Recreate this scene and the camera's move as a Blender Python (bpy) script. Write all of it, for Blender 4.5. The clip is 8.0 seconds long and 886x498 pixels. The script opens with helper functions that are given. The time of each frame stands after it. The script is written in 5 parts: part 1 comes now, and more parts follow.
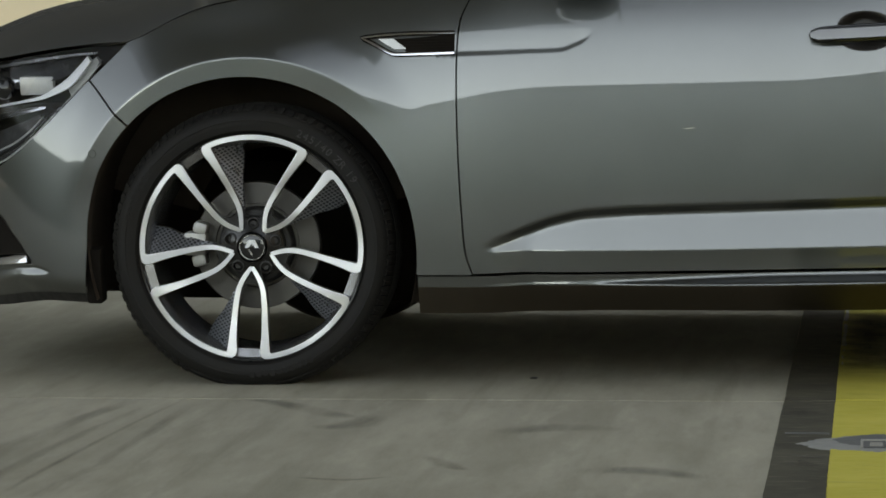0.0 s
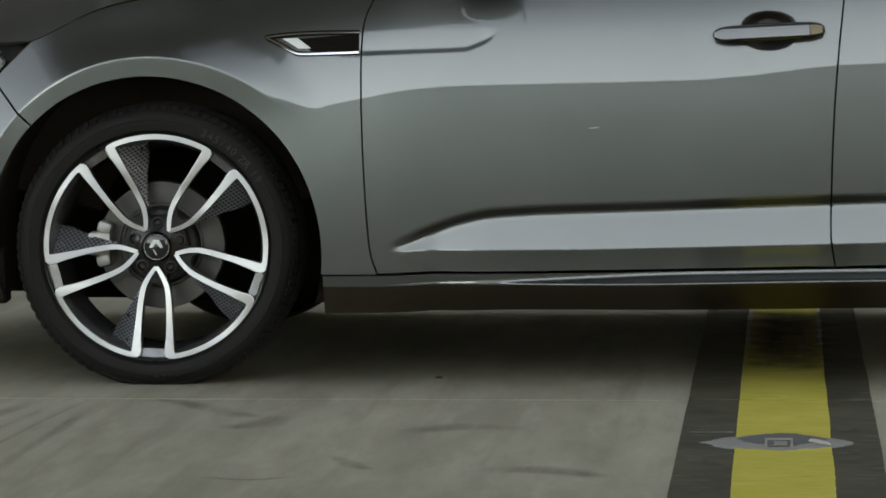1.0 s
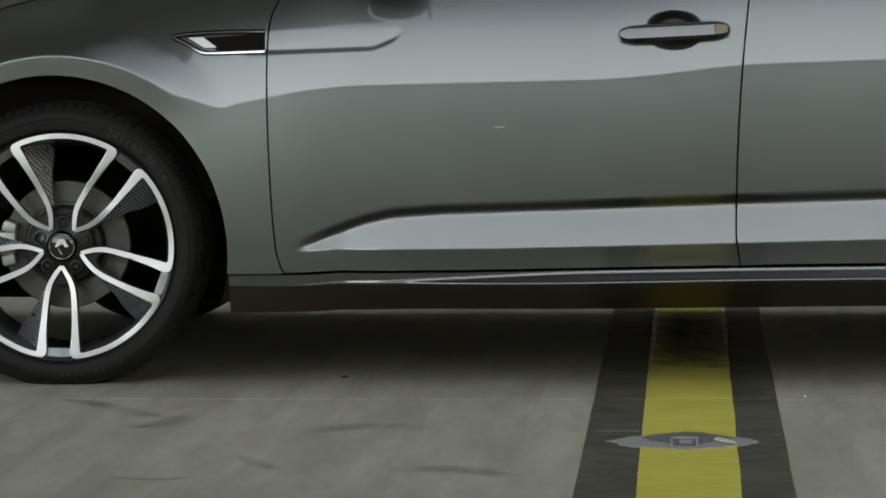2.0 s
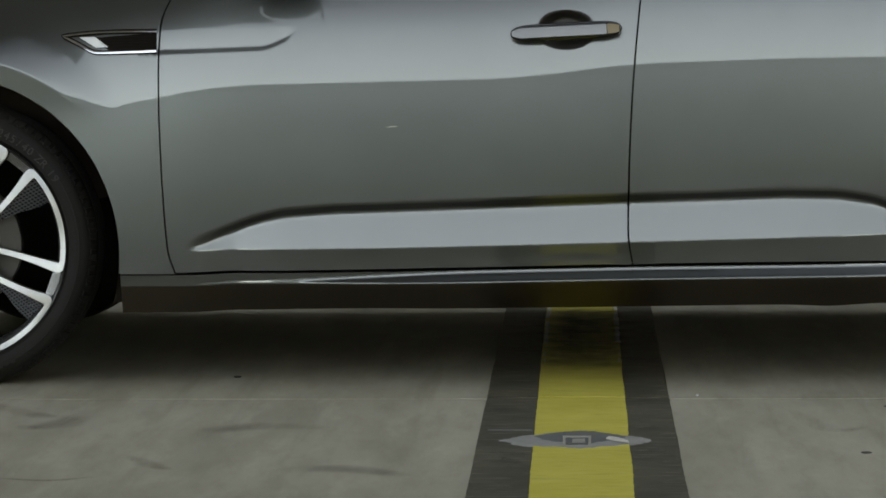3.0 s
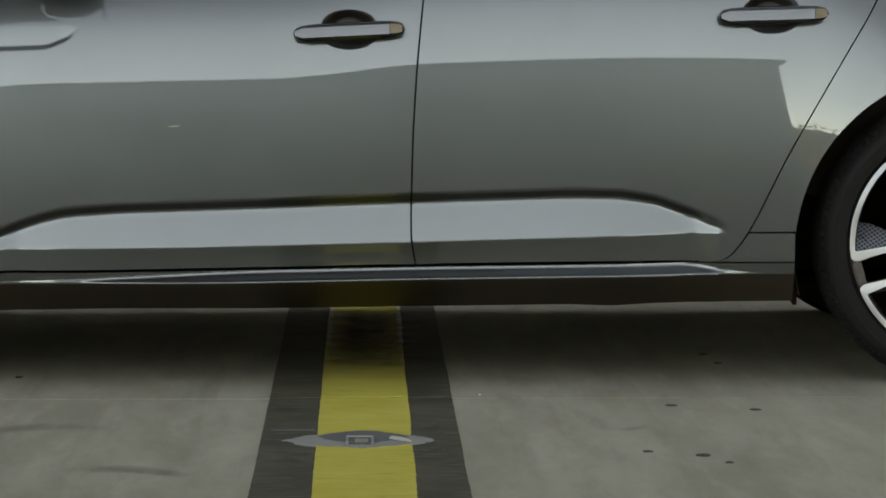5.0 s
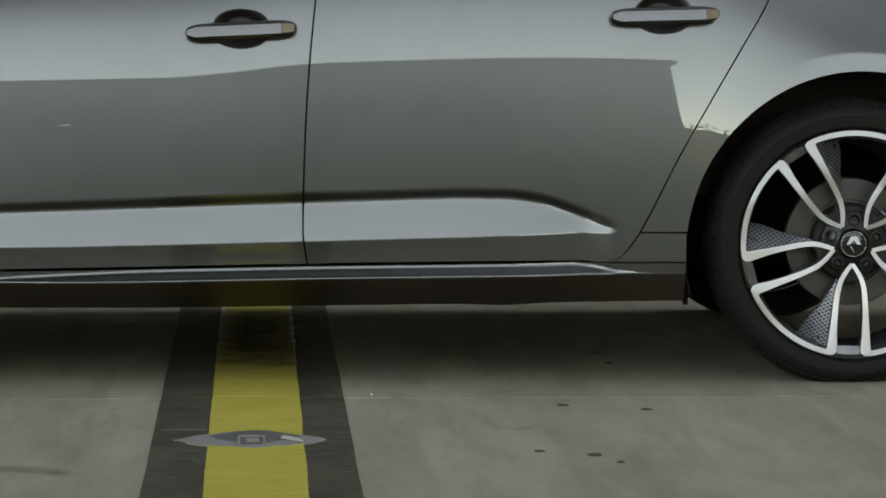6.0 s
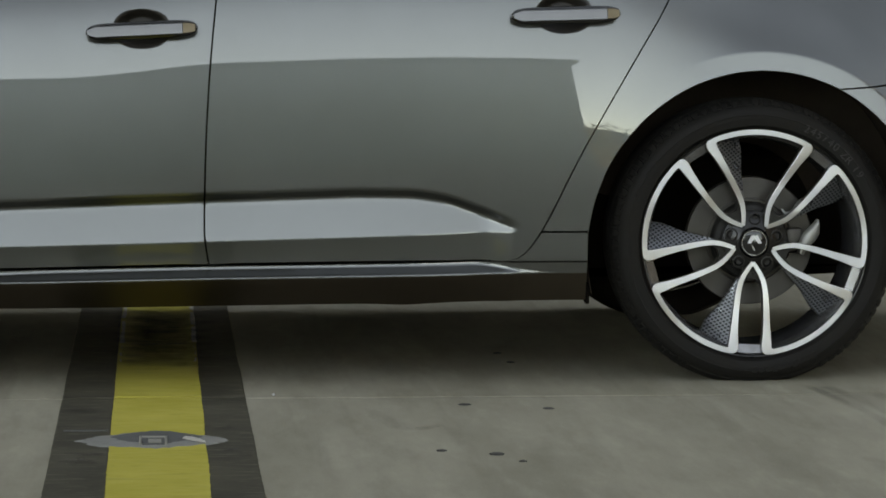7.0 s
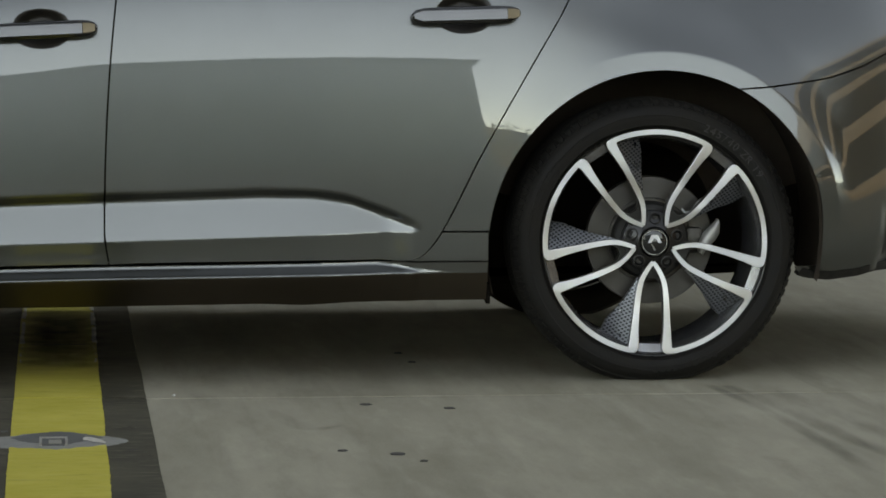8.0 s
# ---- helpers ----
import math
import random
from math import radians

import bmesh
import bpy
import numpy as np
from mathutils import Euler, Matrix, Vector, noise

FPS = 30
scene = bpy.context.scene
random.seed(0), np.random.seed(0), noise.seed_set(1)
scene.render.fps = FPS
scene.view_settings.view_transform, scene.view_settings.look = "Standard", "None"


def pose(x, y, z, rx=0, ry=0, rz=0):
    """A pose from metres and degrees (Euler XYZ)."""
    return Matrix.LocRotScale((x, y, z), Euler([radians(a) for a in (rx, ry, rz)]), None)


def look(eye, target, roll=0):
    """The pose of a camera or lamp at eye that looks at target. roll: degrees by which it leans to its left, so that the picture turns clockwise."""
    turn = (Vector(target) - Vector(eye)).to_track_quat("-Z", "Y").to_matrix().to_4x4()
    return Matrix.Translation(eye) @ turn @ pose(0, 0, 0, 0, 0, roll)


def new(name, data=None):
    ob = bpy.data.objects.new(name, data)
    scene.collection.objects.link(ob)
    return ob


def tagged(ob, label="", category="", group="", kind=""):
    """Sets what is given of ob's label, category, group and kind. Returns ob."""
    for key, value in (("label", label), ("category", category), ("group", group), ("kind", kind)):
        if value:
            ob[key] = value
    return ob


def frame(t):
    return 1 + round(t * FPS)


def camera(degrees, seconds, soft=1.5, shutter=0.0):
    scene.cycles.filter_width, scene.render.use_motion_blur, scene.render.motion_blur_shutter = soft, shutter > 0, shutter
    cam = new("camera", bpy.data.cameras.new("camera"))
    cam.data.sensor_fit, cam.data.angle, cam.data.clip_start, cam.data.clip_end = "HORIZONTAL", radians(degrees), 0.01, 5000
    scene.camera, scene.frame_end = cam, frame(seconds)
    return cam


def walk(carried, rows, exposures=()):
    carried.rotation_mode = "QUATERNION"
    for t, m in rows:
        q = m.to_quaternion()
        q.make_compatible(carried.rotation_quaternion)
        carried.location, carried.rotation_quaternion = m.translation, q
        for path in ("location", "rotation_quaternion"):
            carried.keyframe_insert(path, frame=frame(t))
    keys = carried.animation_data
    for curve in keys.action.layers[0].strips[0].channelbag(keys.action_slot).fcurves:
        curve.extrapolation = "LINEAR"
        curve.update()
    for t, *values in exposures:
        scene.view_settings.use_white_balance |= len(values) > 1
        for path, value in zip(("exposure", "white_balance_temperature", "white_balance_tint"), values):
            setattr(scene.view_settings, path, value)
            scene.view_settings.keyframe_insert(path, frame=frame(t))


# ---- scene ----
EYE = (1.44, -8.5, 0.967)
cam = camera(13.438, 8.0, soft=1.7, shutter=0.0)
# seconds, degrees of pan, tilt and roll of a camera on a tripod
ROWS = [
    (0, 6.649, -4.360, -0.466),
    (0.5, 5.981, -4.367, -0.438),
    (1, 5.195, -4.378, -0.399),
    (1.5, 4.521, -4.389, -0.353),
    (3, 2.116, -4.413, -0.312),
    (3.5, 1.357, -4.419, -0.282),
    (4, 0.453, -4.426, -0.180),
    (4.5, -0.353, -4.425, -0.135),
    (6, -2.851, -4.430, 0.154),
    (6.5, -3.549, -4.429, 0.143),
    (7, -4.354, -4.431, 0.111),
    (7.5, -5.041, -4.431, 0.164),
    (8, -5.871, -4.429, 0.138),
]
walk(cam, [(t, pose(*EYE, 90 + tilt, 0, pan) @ pose(0, 0, 0, 0, 0, roll)) for t, pan, tilt, roll in ROWS],
     exposures=[(0.0, 2.40, 12000, 9.0), (4.5, 2.32, 12000, 9.0), (8.0, 2.31, 12000, 9.0)])

# ---- world and sun ----
SUN_EL, SUN_AZ = radians(18), radians(30)
world = bpy.data.worlds.new("sky")
scene.world = world
world.use_nodes = True
wn = world.node_tree.nodes
sky = wn.new("ShaderNodeTexSky")
sky.sky_type, sky.sun_disc = "NISHITA", False
sky.sun_elevation, sky.sun_rotation = SUN_EL, SUN_AZ
sky.air_density, sky.dust_density, sky.ozone_density = 1.0, 0.5, 1.6
sky.altitude = 4000
wn["Background"].inputs["Strength"].default_value = 0.15
pale = wn.new("ShaderNodeHueSaturation")
pale.inputs["Saturation"].default_value = 0.82
world.node_tree.links.new(sky.outputs["Color"], pale.inputs["Color"])
world.node_tree.links.new(pale.outputs["Color"], wn["Background"].inputs["Color"])

sun = new("sun", bpy.data.lights.new("sun", "SUN"))
sun.data.energy, sun.data.angle, sun.data.color = 2.5, radians(0.6), (1.0, 0.86, 0.68)
sun.matrix_world = look((0, 0, 0), (-math.sin(SUN_AZ) * math.cos(SUN_EL), -math.cos(SUN_AZ) * math.cos(SUN_EL), -math.sin(SUN_EL)))


# ---- materials ----
class Mat:
    """A node material with a Principled shader and short ways to add to it."""

    def __init__(self, name, color=(0.5, 0.5, 0.5), rough=0.5, metal=0.0, **more):
        self.m = bpy.data.materials.new(name)
        self.m.use_nodes = True
        self.t = self.m.node_tree
        self.b = self.t.nodes["Principled BSDF"]
        self.put(self.b.inputs["Base Color"], (*color, 1))
        self.put(self.b.inputs["Roughness"], rough)
        self.put(self.b.inputs["Metallic"], metal)
        for k, v in more.items():
            self.put(self.b.inputs[k.replace("_", " ")], v)
        self.co = None

    def put(self, socket, v):
        if isinstance(v, bpy.types.NodeSocket):
            self.t.links.new(v, socket)
        else:
            socket.default_value = v

    def node(self, kind, out=0, operation="", data_type="", **ins):
        n = self.t.nodes.new("ShaderNode" + kind)
        if operation:
            n.operation = operation
        if data_type:
            n.data_type = data_type
        for k, v in ins.items():
            self.put(n.inputs[int(k[1:]) if k[0] == "i" and k[1:].isdigit() else k.replace("_", " ")], v)
        return n.outputs[out]

    def place(self, scale=(1, 1, 1), loc=(0, 0, 0), rot=(0, 0, 0)):
        if self.co is None:
            self.co = self.t.nodes.new("ShaderNodeTexCoord").outputs["Object"]
        return self.node("Mapping", Vector=self.co, Scale=scale, Location=loc, Rotation=rot)

    def noise(self, scale, detail=4.0, rough=0.55, at=None):
        return self.node("TexNoise", Vector=at if at is not None else self.place(), Scale=scale, Detail=detail, Roughness=rough)

    def fit(self, v, a, b, lo=0.0, hi=1.0):
        return self.node("MapRange", i0=v, i1=a, i2=b, i3=lo, i4=hi)

    def math(self, op, a, b=0.0):
        return self.node("Math", i0=a, i1=b, operation=op)

    def mix(self, f, a, b):
        return self.node("Mix", out=2, data_type="RGBA", i0=f, i6=a, i7=b)

    def color(self, v):
        self.put(self.b.inputs["Base Color"], v)

    def rough(self, v):
        self.put(self.b.inputs["Roughness"], v)

    def bump(self, v, strength=0.3, dist=0.002):
        self.put(self.b.inputs["Normal"], self.node("Bump", Height=v, Strength=strength, Distance=dist))


def rgb(r, g, b):
    return (r, g, b, 1.0)


# metallic grey lacquer with fine flake and dust
M = Mat("grey_metallic_paint", (0.2, 0.2, 0.19), 0.22, 1.0, Coat_Weight=1.0, Coat_Roughness=0.012, Coat_IOR=1.84)
dust = M.noise(3.0, 6)
M.color(M.mix(M.fit(dust, 0.3, 0.75), rgb(0.124, 0.132, 0.129), rgb(0.112, 0.119, 0.116)))
M.rough(M.fit(M.noise(7, 3), 0.3, 0.7, 0.30, 0.34))
PAINT = M.m

M = Mat("black_gap", (0.006, 0.006, 0.006), 0.9, Specular_IOR_Level=0.1)
M.color(M.mix(M.noise(30), rgb(0.008, 0.0065, 0.005), rgb(0.014, 0.011, 0.009)))
GAP = M.m

# dark colour standing in for the reflection in the painted handle bowls
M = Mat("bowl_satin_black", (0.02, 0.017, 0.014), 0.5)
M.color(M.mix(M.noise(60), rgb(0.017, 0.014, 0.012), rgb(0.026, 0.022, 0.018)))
BOWLDARK = M.m

M = Mat("satin_silver_grey", (0.3, 0.3, 0.3), 0.3, 1.0)
M.color(M.mix(M.noise(20), rgb(0.26, 0.26, 0.257), rgb(0.22, 0.22, 0.217)))
SATIN = M.m

M = Mat("black_plastic", (0.015, 0.014, 0.013), 0.55)
M.rough(M.fit(M.noise(60), 0.3, 0.7, 0.42, 0.65))
M.bump(M.noise(700, 2), 0.15, 0.0005)
PLASTIC = M.m

M = Mat("liner_felt", (0.01, 0.009, 0.008), 0.95, Specular_IOR_Level=0.1)
M.color(M.mix(M.noise(25), rgb(0.055, 0.042, 0.033), rgb(0.075, 0.060, 0.048)))
LINER = M.m

# lower sill: body paint's shade put into a darker colour of its own
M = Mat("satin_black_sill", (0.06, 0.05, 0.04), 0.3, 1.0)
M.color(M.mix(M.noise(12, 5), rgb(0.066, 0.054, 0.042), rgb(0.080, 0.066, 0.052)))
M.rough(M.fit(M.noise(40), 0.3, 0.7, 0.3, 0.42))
SILLDARK = M.m

M = Mat("chrome", (0.82, 0.82, 0.83), 0.07, 1.0)
M.rough(M.fit(M.noise(80), 0.3, 0.7, 0.05, 0.12))
CHROME = M.m

M = Mat("brushed_silver", (0.62, 0.61, 0.59), 0.28, 1.0)
M.rough(M.fit(M.noise(30, 2), 0.3, 0.7, 0.2, 0.3))
SILVER = M.m

M = Mat("gloss_black", (0.008, 0.008, 0.009), 0.12, 0.0, Coat_Weight=0.6, Coat_Roughness=0.05)
M.rough(M.fit(M.noise(15), 0.3, 0.7, 0.1, 0.22))
GLOSSBLACK = M.m

# turned aluminium of the wheel faces: grooves round the axle spread the light along the radius
M = Mat("diamond_cut_alloy", (0.90, 0.90, 0.90), 0.36, 1.0, Anisotropic=0.85, Anisotropic_Rotation=0.25)
tan = M.t.nodes.new("ShaderNodeTangent")
tan.direction_type, tan.axis = "RADIAL", "Y"
M.put(M.b.inputs["Tangent"], tan.outputs[0])
M.rough(M.fit(M.noise(40), 0.3, 0.7, 0.38, 0.46))
ALLOY = M.m

M = Mat("anthracite_wheel_lacquer", (0.010, 0.0098, 0.0095), 0.3, 0.3, Coat_Weight=0.5, Coat_Roughness=0.1)
M.rough(M.fit(M.noise(50), 0.3, 0.7, 0.24, 0.42))
WHEELBLACK = M.m

M = Mat("barrel_grey", (0.16, 0.16, 0.165), 0.27, 0.8)
M.color(M.mix(M.fit(M.noise(25), 0.35, 0.7), rgb(0.30, 0.30, 0.31), rgb(0.17, 0.165, 0.16)))
BARREL = M.m

# dimpled inserts between the wheel arms
M = Mat("dimpled_insert", (0.3, 0.3, 0.32), 0.3, 0.85)
vor = M.node("TexVoronoi", Vector=M.place((1, 0, 1.35), rot=(0, 0.6, 0)), Scale=112.0, Randomness=0.0)
dots = M.fit(vor, 0.24, 0.40)
M.color(M.mix(dots, rgb(0.055, 0.058, 0.064), rgb(0.36, 0.375, 0.40)))
M.rough(M.fit(M.noise(40), 0.3, 0.7, 0.26, 0.4))
M.bump(dots, 0.8, 0.003)
INSERT = M.m

M = Mat("brake_iron", (0.22, 0.215, 0.2), 0.4, 0.9)
sep = M.t.nodes.new("ShaderNodeSeparateXYZ")
M.t.links.new(M.place(), sep.inputs[0])
rad = M.math("SQRT", M.math("ADD", M.math("MULTIPLY", sep.outputs[0], sep.outputs[0]), M.math("MULTIPLY", sep.outputs[2], sep.outputs[2])))
M.bump(M.math("SINE", M.math("MULTIPLY", rad, 2600.0)), 0.25, 0.0005)
M.color(M.mix(M.noise(14), rgb(0.125, 0.12, 0.112), rgb(0.07, 0.064, 0.058)))
IRON = M.m

M = Mat("cast_aluminium", (0.55, 0.55, 0.53), 0.5, 0.6)
M.color(M.mix(M.noise(40), rgb(0.62, 0.62, 0.6), rgb(0.35, 0.34, 0.31)))
M.bump(M.noise(260, 3), 0.3, 0.001)
CAST = M.m

M = Mat("smoked_reflector", (0.1, 0.1, 0.1), 0.24, 1.0)
M.color(M.mix(M.noise(30), rgb(0.26, 0.26, 0.26), rgb(0.19, 0.188, 0.185)))
SMOKED = M.m

M = Mat("tyre_rubber", (0.018, 0.017, 0.016), 0.72, Specular_IOR_Level=0.3)
grime = M.noise(9, 5)
M.color(M.mix(M.fit(grime, 0.35, 0.75), rgb(0.007, 0.0064, 0.0057), rgb(0.016, 0.0140, 0.0115)))
sep = M.t.nodes.new("ShaderNodeSeparateXYZ")
M.t.links.new(M.place(), sep.inputs[0])
rad = M.math("SQRT", M.math("ADD", M.math("MULTIPLY", sep.outputs[0], sep.outputs[0]), M.math("MULTIPLY", sep.outputs[2], sep.outputs[2])))
M.bump(M.math("ADD", M.math("MULTIPLY", M.math("SINE", M.math("MULTIPLY", rad, 1500.0)), 0.25), M.noise(500, 2)), 0.25, 0.001)
M.rough(M.fit(grime, 0.3, 0.7, 0.6, 0.82))
RUBBER = M.m

M = Mat("raised_rubber", (0.045, 0.043, 0.04), 0.6)
M.color(M.mix(M.noise(60), rgb(0.020, 0.019, 0.018), rgb(0.030, 0.028, 0.026)))
RUBBER2 = M.m

M = Mat("white_enamel", (0.85, 0.85, 0.86), 0.3)
M.color(M.mix(M.noise(50), rgb(0.88, 0.88, 0.88), rgb(0.78, 0.79, 0.8)))
WHITE = M.m

M = Mat("tinted_glass", (0.01, 0.011, 0.012), 0.03, 0.0, Coat_Weight=0.3)
M.rough(M.fit(M.noise(4), 0.3, 0.7, 0.02, 0.05))
TINT = M.m

# clear lamp cover
m = bpy.data.materials.new("clear_polycarbonate")
m.use_nodes = True
t = m.node_tree
t.nodes.remove(t.nodes["Principled BSDF"])
tr, gl, fr, mx = (t.nodes.new("ShaderNode" + k) for k in ("BsdfTransparent", "BsdfGlossy", "Fresnel", "MixShader"))
tr.inputs[0].default_value = (0.93, 0.94, 0.95, 1)
gl.inputs["Roughness"].default_value = 0.02
fr.inputs["IOR"].default_value = 1.24
t.links.new(fr.outputs[0], mx.inputs[0])
t.links.new(tr.outputs[0], mx.inputs[1])
t.links.new(gl.outputs[0], mx.inputs[2])
t.links.new(mx.outputs[0], t.nodes["Material Output"].inputs[0])
CLEAR = m

# power-floated concrete with stains
M = Mat("concrete", (0.26, 0.25, 0.23), 0.8, Specular_IOR_Level=0.15)
big = M.noise(0.9, 5, 0.6)
mid = M.noise(4.0, 6, 0.6, at=M.place((1.0, 0.16, 1.0)))
streak = M.noise(6.0, 4, 0.6, at=M.place((1.6, 0.07, 1.0), rot=(0, 0, 0.12)))
grain = M.noise(160, 3, 0.7)
blot = M.noise(13, 6, 0.65, at=M.place((0.8, 0.16, 1.0)))
base = M.mix(M.fit(big, 0.32, 0.68), rgb(0.301, 0.276, 0.213), rgb(0.372, 0.342, 0.272))
base = M.mix(M.fit(mid, 0.42, 0.72, 0.0, 0.7), base, rgb(0.211, 0.190, 0.143))
base = M.mix(M.fit(streak, 0.56, 0.74, 0.0, 0.5), base, rgb(0.167, 0.154, 0.116))
base = M.mix(M.fit(blot, 0.5, 0.70, 0.0, 0.5), base, rgb(0.188, 0.171, 0.128))
base = M.mix(M.fit(blot, 0.47, 0.3, 0.0, 0.5), base, rgb(0.443, 0.412, 0.331))
base = M.mix(M.fit(grain, 0.35, 0.7, 0.0, 0.22), base, rgb(0.453, 0.421, 0.335))
M.color(base)
M.rough(M.fit(mid, 0.3, 0.7, 0.85, 0.62))
M.bump(M.math("ADD", M.math("MULTIPLY", grain, 0.5), mid), 0.25, 0.004)
CONCRETE = M.m

# worn yellow lane paint
M = Mat("worn_yellow_paint", (0.5, 0.42, 0.04), 0.6, Specular_IOR_Level=0.2)
fine = M.noise(55, 6, 0.7, at=M.place((0.35, 1.6, 1)))
yel = M.mix(M.fit(M.noise(6, 5), 0.3, 0.7), rgb(0.487, 0.412, 0.066), rgb(0.584, 0.500, 0.106))
yel = M.mix(M.fit(M.noise(16, 5, 0.7, at=M.place((0.25, 1.5, 1))), 0.55, 0.75, 0.0, 0.5), yel, rgb(0.266, 0.230, 0.062))
M.color(M.mix(M.fit(fine, 0.58, 0.72, 0.0, 0.45), yel, rgb(0.142, 0.124, 0.053)))
M.rough(M.fit(fine, 0.3, 0.7, 0.5, 0.75))
M.bump(fine, 0.3, 0.002)
YELLOW = M.m

M = Mat("black_bitumen_paint", (0.055, 0.052, 0.045), 0.7, Specular_IOR_Level=0.2)
fine = M.noise(40, 6, 0.7, at=M.place((0.3, 1.5, 1)))
c = M.mix(M.fit(M.noise(5, 5), 0.35, 0.7), rgb(0.053, 0.048, 0.035), rgb(0.097, 0.087, 0.063))
M.color(M.mix(M.fit(fine, 0.54, 0.72, 0.0, 0.75), c, rgb(0.223, 0.205, 0.158)))
M.bump(fine, 0.35, 0.002)
BITUMEN = M.m

M = Mat("grey_mortar", (0.3, 0.295, 0.275), 0.85)
M.color(M.mix(M.noise(30, 6), rgb(0.319, 0.310, 0.283), rgb(0.168, 0.168, 0.159)))
M.bump(M.noise(120, 4), 0.4, 0.003)
MORTAR = M.m

M = Mat("dark_mortar", (0.13, 0.13, 0.125), 0.8)
M.color(M.mix(M.noise(45, 5), rgb(0.133, 0.133, 0.128), rgb(0.080, 0.080, 0.077)))
M.bump(M.noise(160, 4), 0.3, 0.002)
DARKMORTAR = M.m

# lock covers: warm reflection of a building put into the metal's colour
M = Mat("warm_satin_metal", (0.36, 0.29, 0.20), 0.3, 1.0)
M.color(M.mix(M.noise(60), rgb(0.22, 0.175, 0.115), rgb(0.16, 0.125, 0.08)))
WARMTINT = M.m

M = Mat("galvanised_steel", (0.45, 0.46, 0.46), 0.55, 0.3)
M.color(M.mix(M.noise(70), rgb(0.40, 0.38, 0.33), rgb(0.27, 0.26, 0.23)))
STEEL = M.m

M = Mat("dark_stone", (0.06, 0.056, 0.05), 0.85)
M.color(M.mix(M.noise(90), rgb(0.03, 0.028, 0.025), rgb(0.09, 0.085, 0.075)))
STONE = M.m

# scuffed rubber on concrete: see-through film broken up by noise
M = Mat("tyre_scuff", (0.06, 0.057, 0.05), 0.8)
sc = M.noise(9, 6, 0.65, at=M.place((1.0, 0.13, 1.0)))
M.put(M.b.inputs["Alpha"], M.math("MULTIPLY", M.math("MULTIPLY", M.fit(sc, 0.34, 0.62), 0.34), M.node("Attribute", out=2)))
for n in M.t.nodes:
    if n.type == "ATTRIBUTE":
        n.attribute_name = "worn"
SCUFF = M.m

# see-through film: dirt together with painted-in shade from the car
M = Mat("ground_in_dirt", (0.065, 0.056, 0.04), 0.8)
sc = M.noise(24, 6, 0.7, at=M.place((0.5, 1.0, 1.0)))
M.put(M.b.inputs["Alpha"], M.math("MULTIPLY", M.math("MULTIPLY", M.fit(sc, 0.30, 0.6), 0.36), M.node("Attribute", out=2)))
for n in M.t.nodes:
    if n.type == "ATTRIBUTE":
        n.attribute_name = "worn"
DIRTSHADE = M.m

M = Mat("corrugated_cladding", (0.12, 0.125, 0.11), 0.6)
M.color(M.mix(M.noise(2.0, 5, at=M.place((1, 1, 0.3))), rgb(0.435, 0.49, 0.455), rgb(0.48, 0.535, 0.50)))
CLAD = M.m

M = Mat("dark_brown_cladding", (0.03, 0.027, 0.024), 0.7)
M.color(M.mix(M.noise(1.2, 5, at=M.place((1, 1, 0.3))), rgb(0.014, 0.0125, 0.011), rgb(0.026, 0.023, 0.020)))
DARKCLAD = M.m

M = Mat("chipped_white_paint", (0.6, 0.58, 0.52), 0.6)
M.color(M.mix(M.noise(90, 4), rgb(0.66, 0.63, 0.57), rgb(0.42, 0.40, 0.36)))
CHIPPED = M.m

# sheet of the added overhead deck, toned for its reflection in the wing
M = Mat("weathered_canopy_sheet", (0.13, 0.125, 0.115), 0.6)
M.color(M.mix(M.noise(1.2, 5, at=M.place((1, 0.3, 1))), rgb(0.42, 0.41, 0.39), rgb(0.32, 0.31, 0.29)))
DECKSHEET = M.m

M = Mat("cream_render", (0.55, 0.48, 0.36), 0.85)
M.color(M.mix(M.noise(1.5, 5), rgb(0.58, 0.52, 0.42), rgb(0.48, 0.43, 0.35)))
CREAM = M.m

M = Mat("sand_block_wall", (0.42, 0.34, 0.23), 0.9)
M.color(M.mix(M.noise(3.0, 6), rgb(0.74, 0.62, 0.44), rgb(0.64, 0.53, 0.37)))
SAND = M.m

M = Mat("hedge_leaf", (0.05, 0.06, 0.03), 0.7)
M.color(M.mix(M.node("ObjectInfo", out=5), rgb(0.045, 0.055, 0.025), rgb(0.07, 0.075, 0.04)))
LEAF = M.m

# ---- shape of the car's flank: y as a function of x (along) and z (up) ----
def soft_table(points, sigma, lo=-1.2, hi=4.2, n=1081):
    """A smooth curve through given (x, value) pairs."""
    xs = np.linspace(lo, hi, n)
    vs = np.interp(xs, [p[0] for p in points], [p[1] for p in points])
    step = (hi - lo) / (n - 1)
    k = int(4 * sigma / step)
    w = np.exp(-0.5 * (np.arange(-k, k + 1) * step / sigma) ** 2)
    vs = np.convolve(np.pad(vs, k, mode="edge"), w / w.sum(), mode="valid")
    return lambda x: np.interp(x, xs, vs)


def smooth(a, b, x):
    t = np.clip((x - a) / (b - a), 0, 1)
    return t * t * (3 - 2 * t)


def ramp(u, w):
    return w * np.logaddexp(0, u / w)


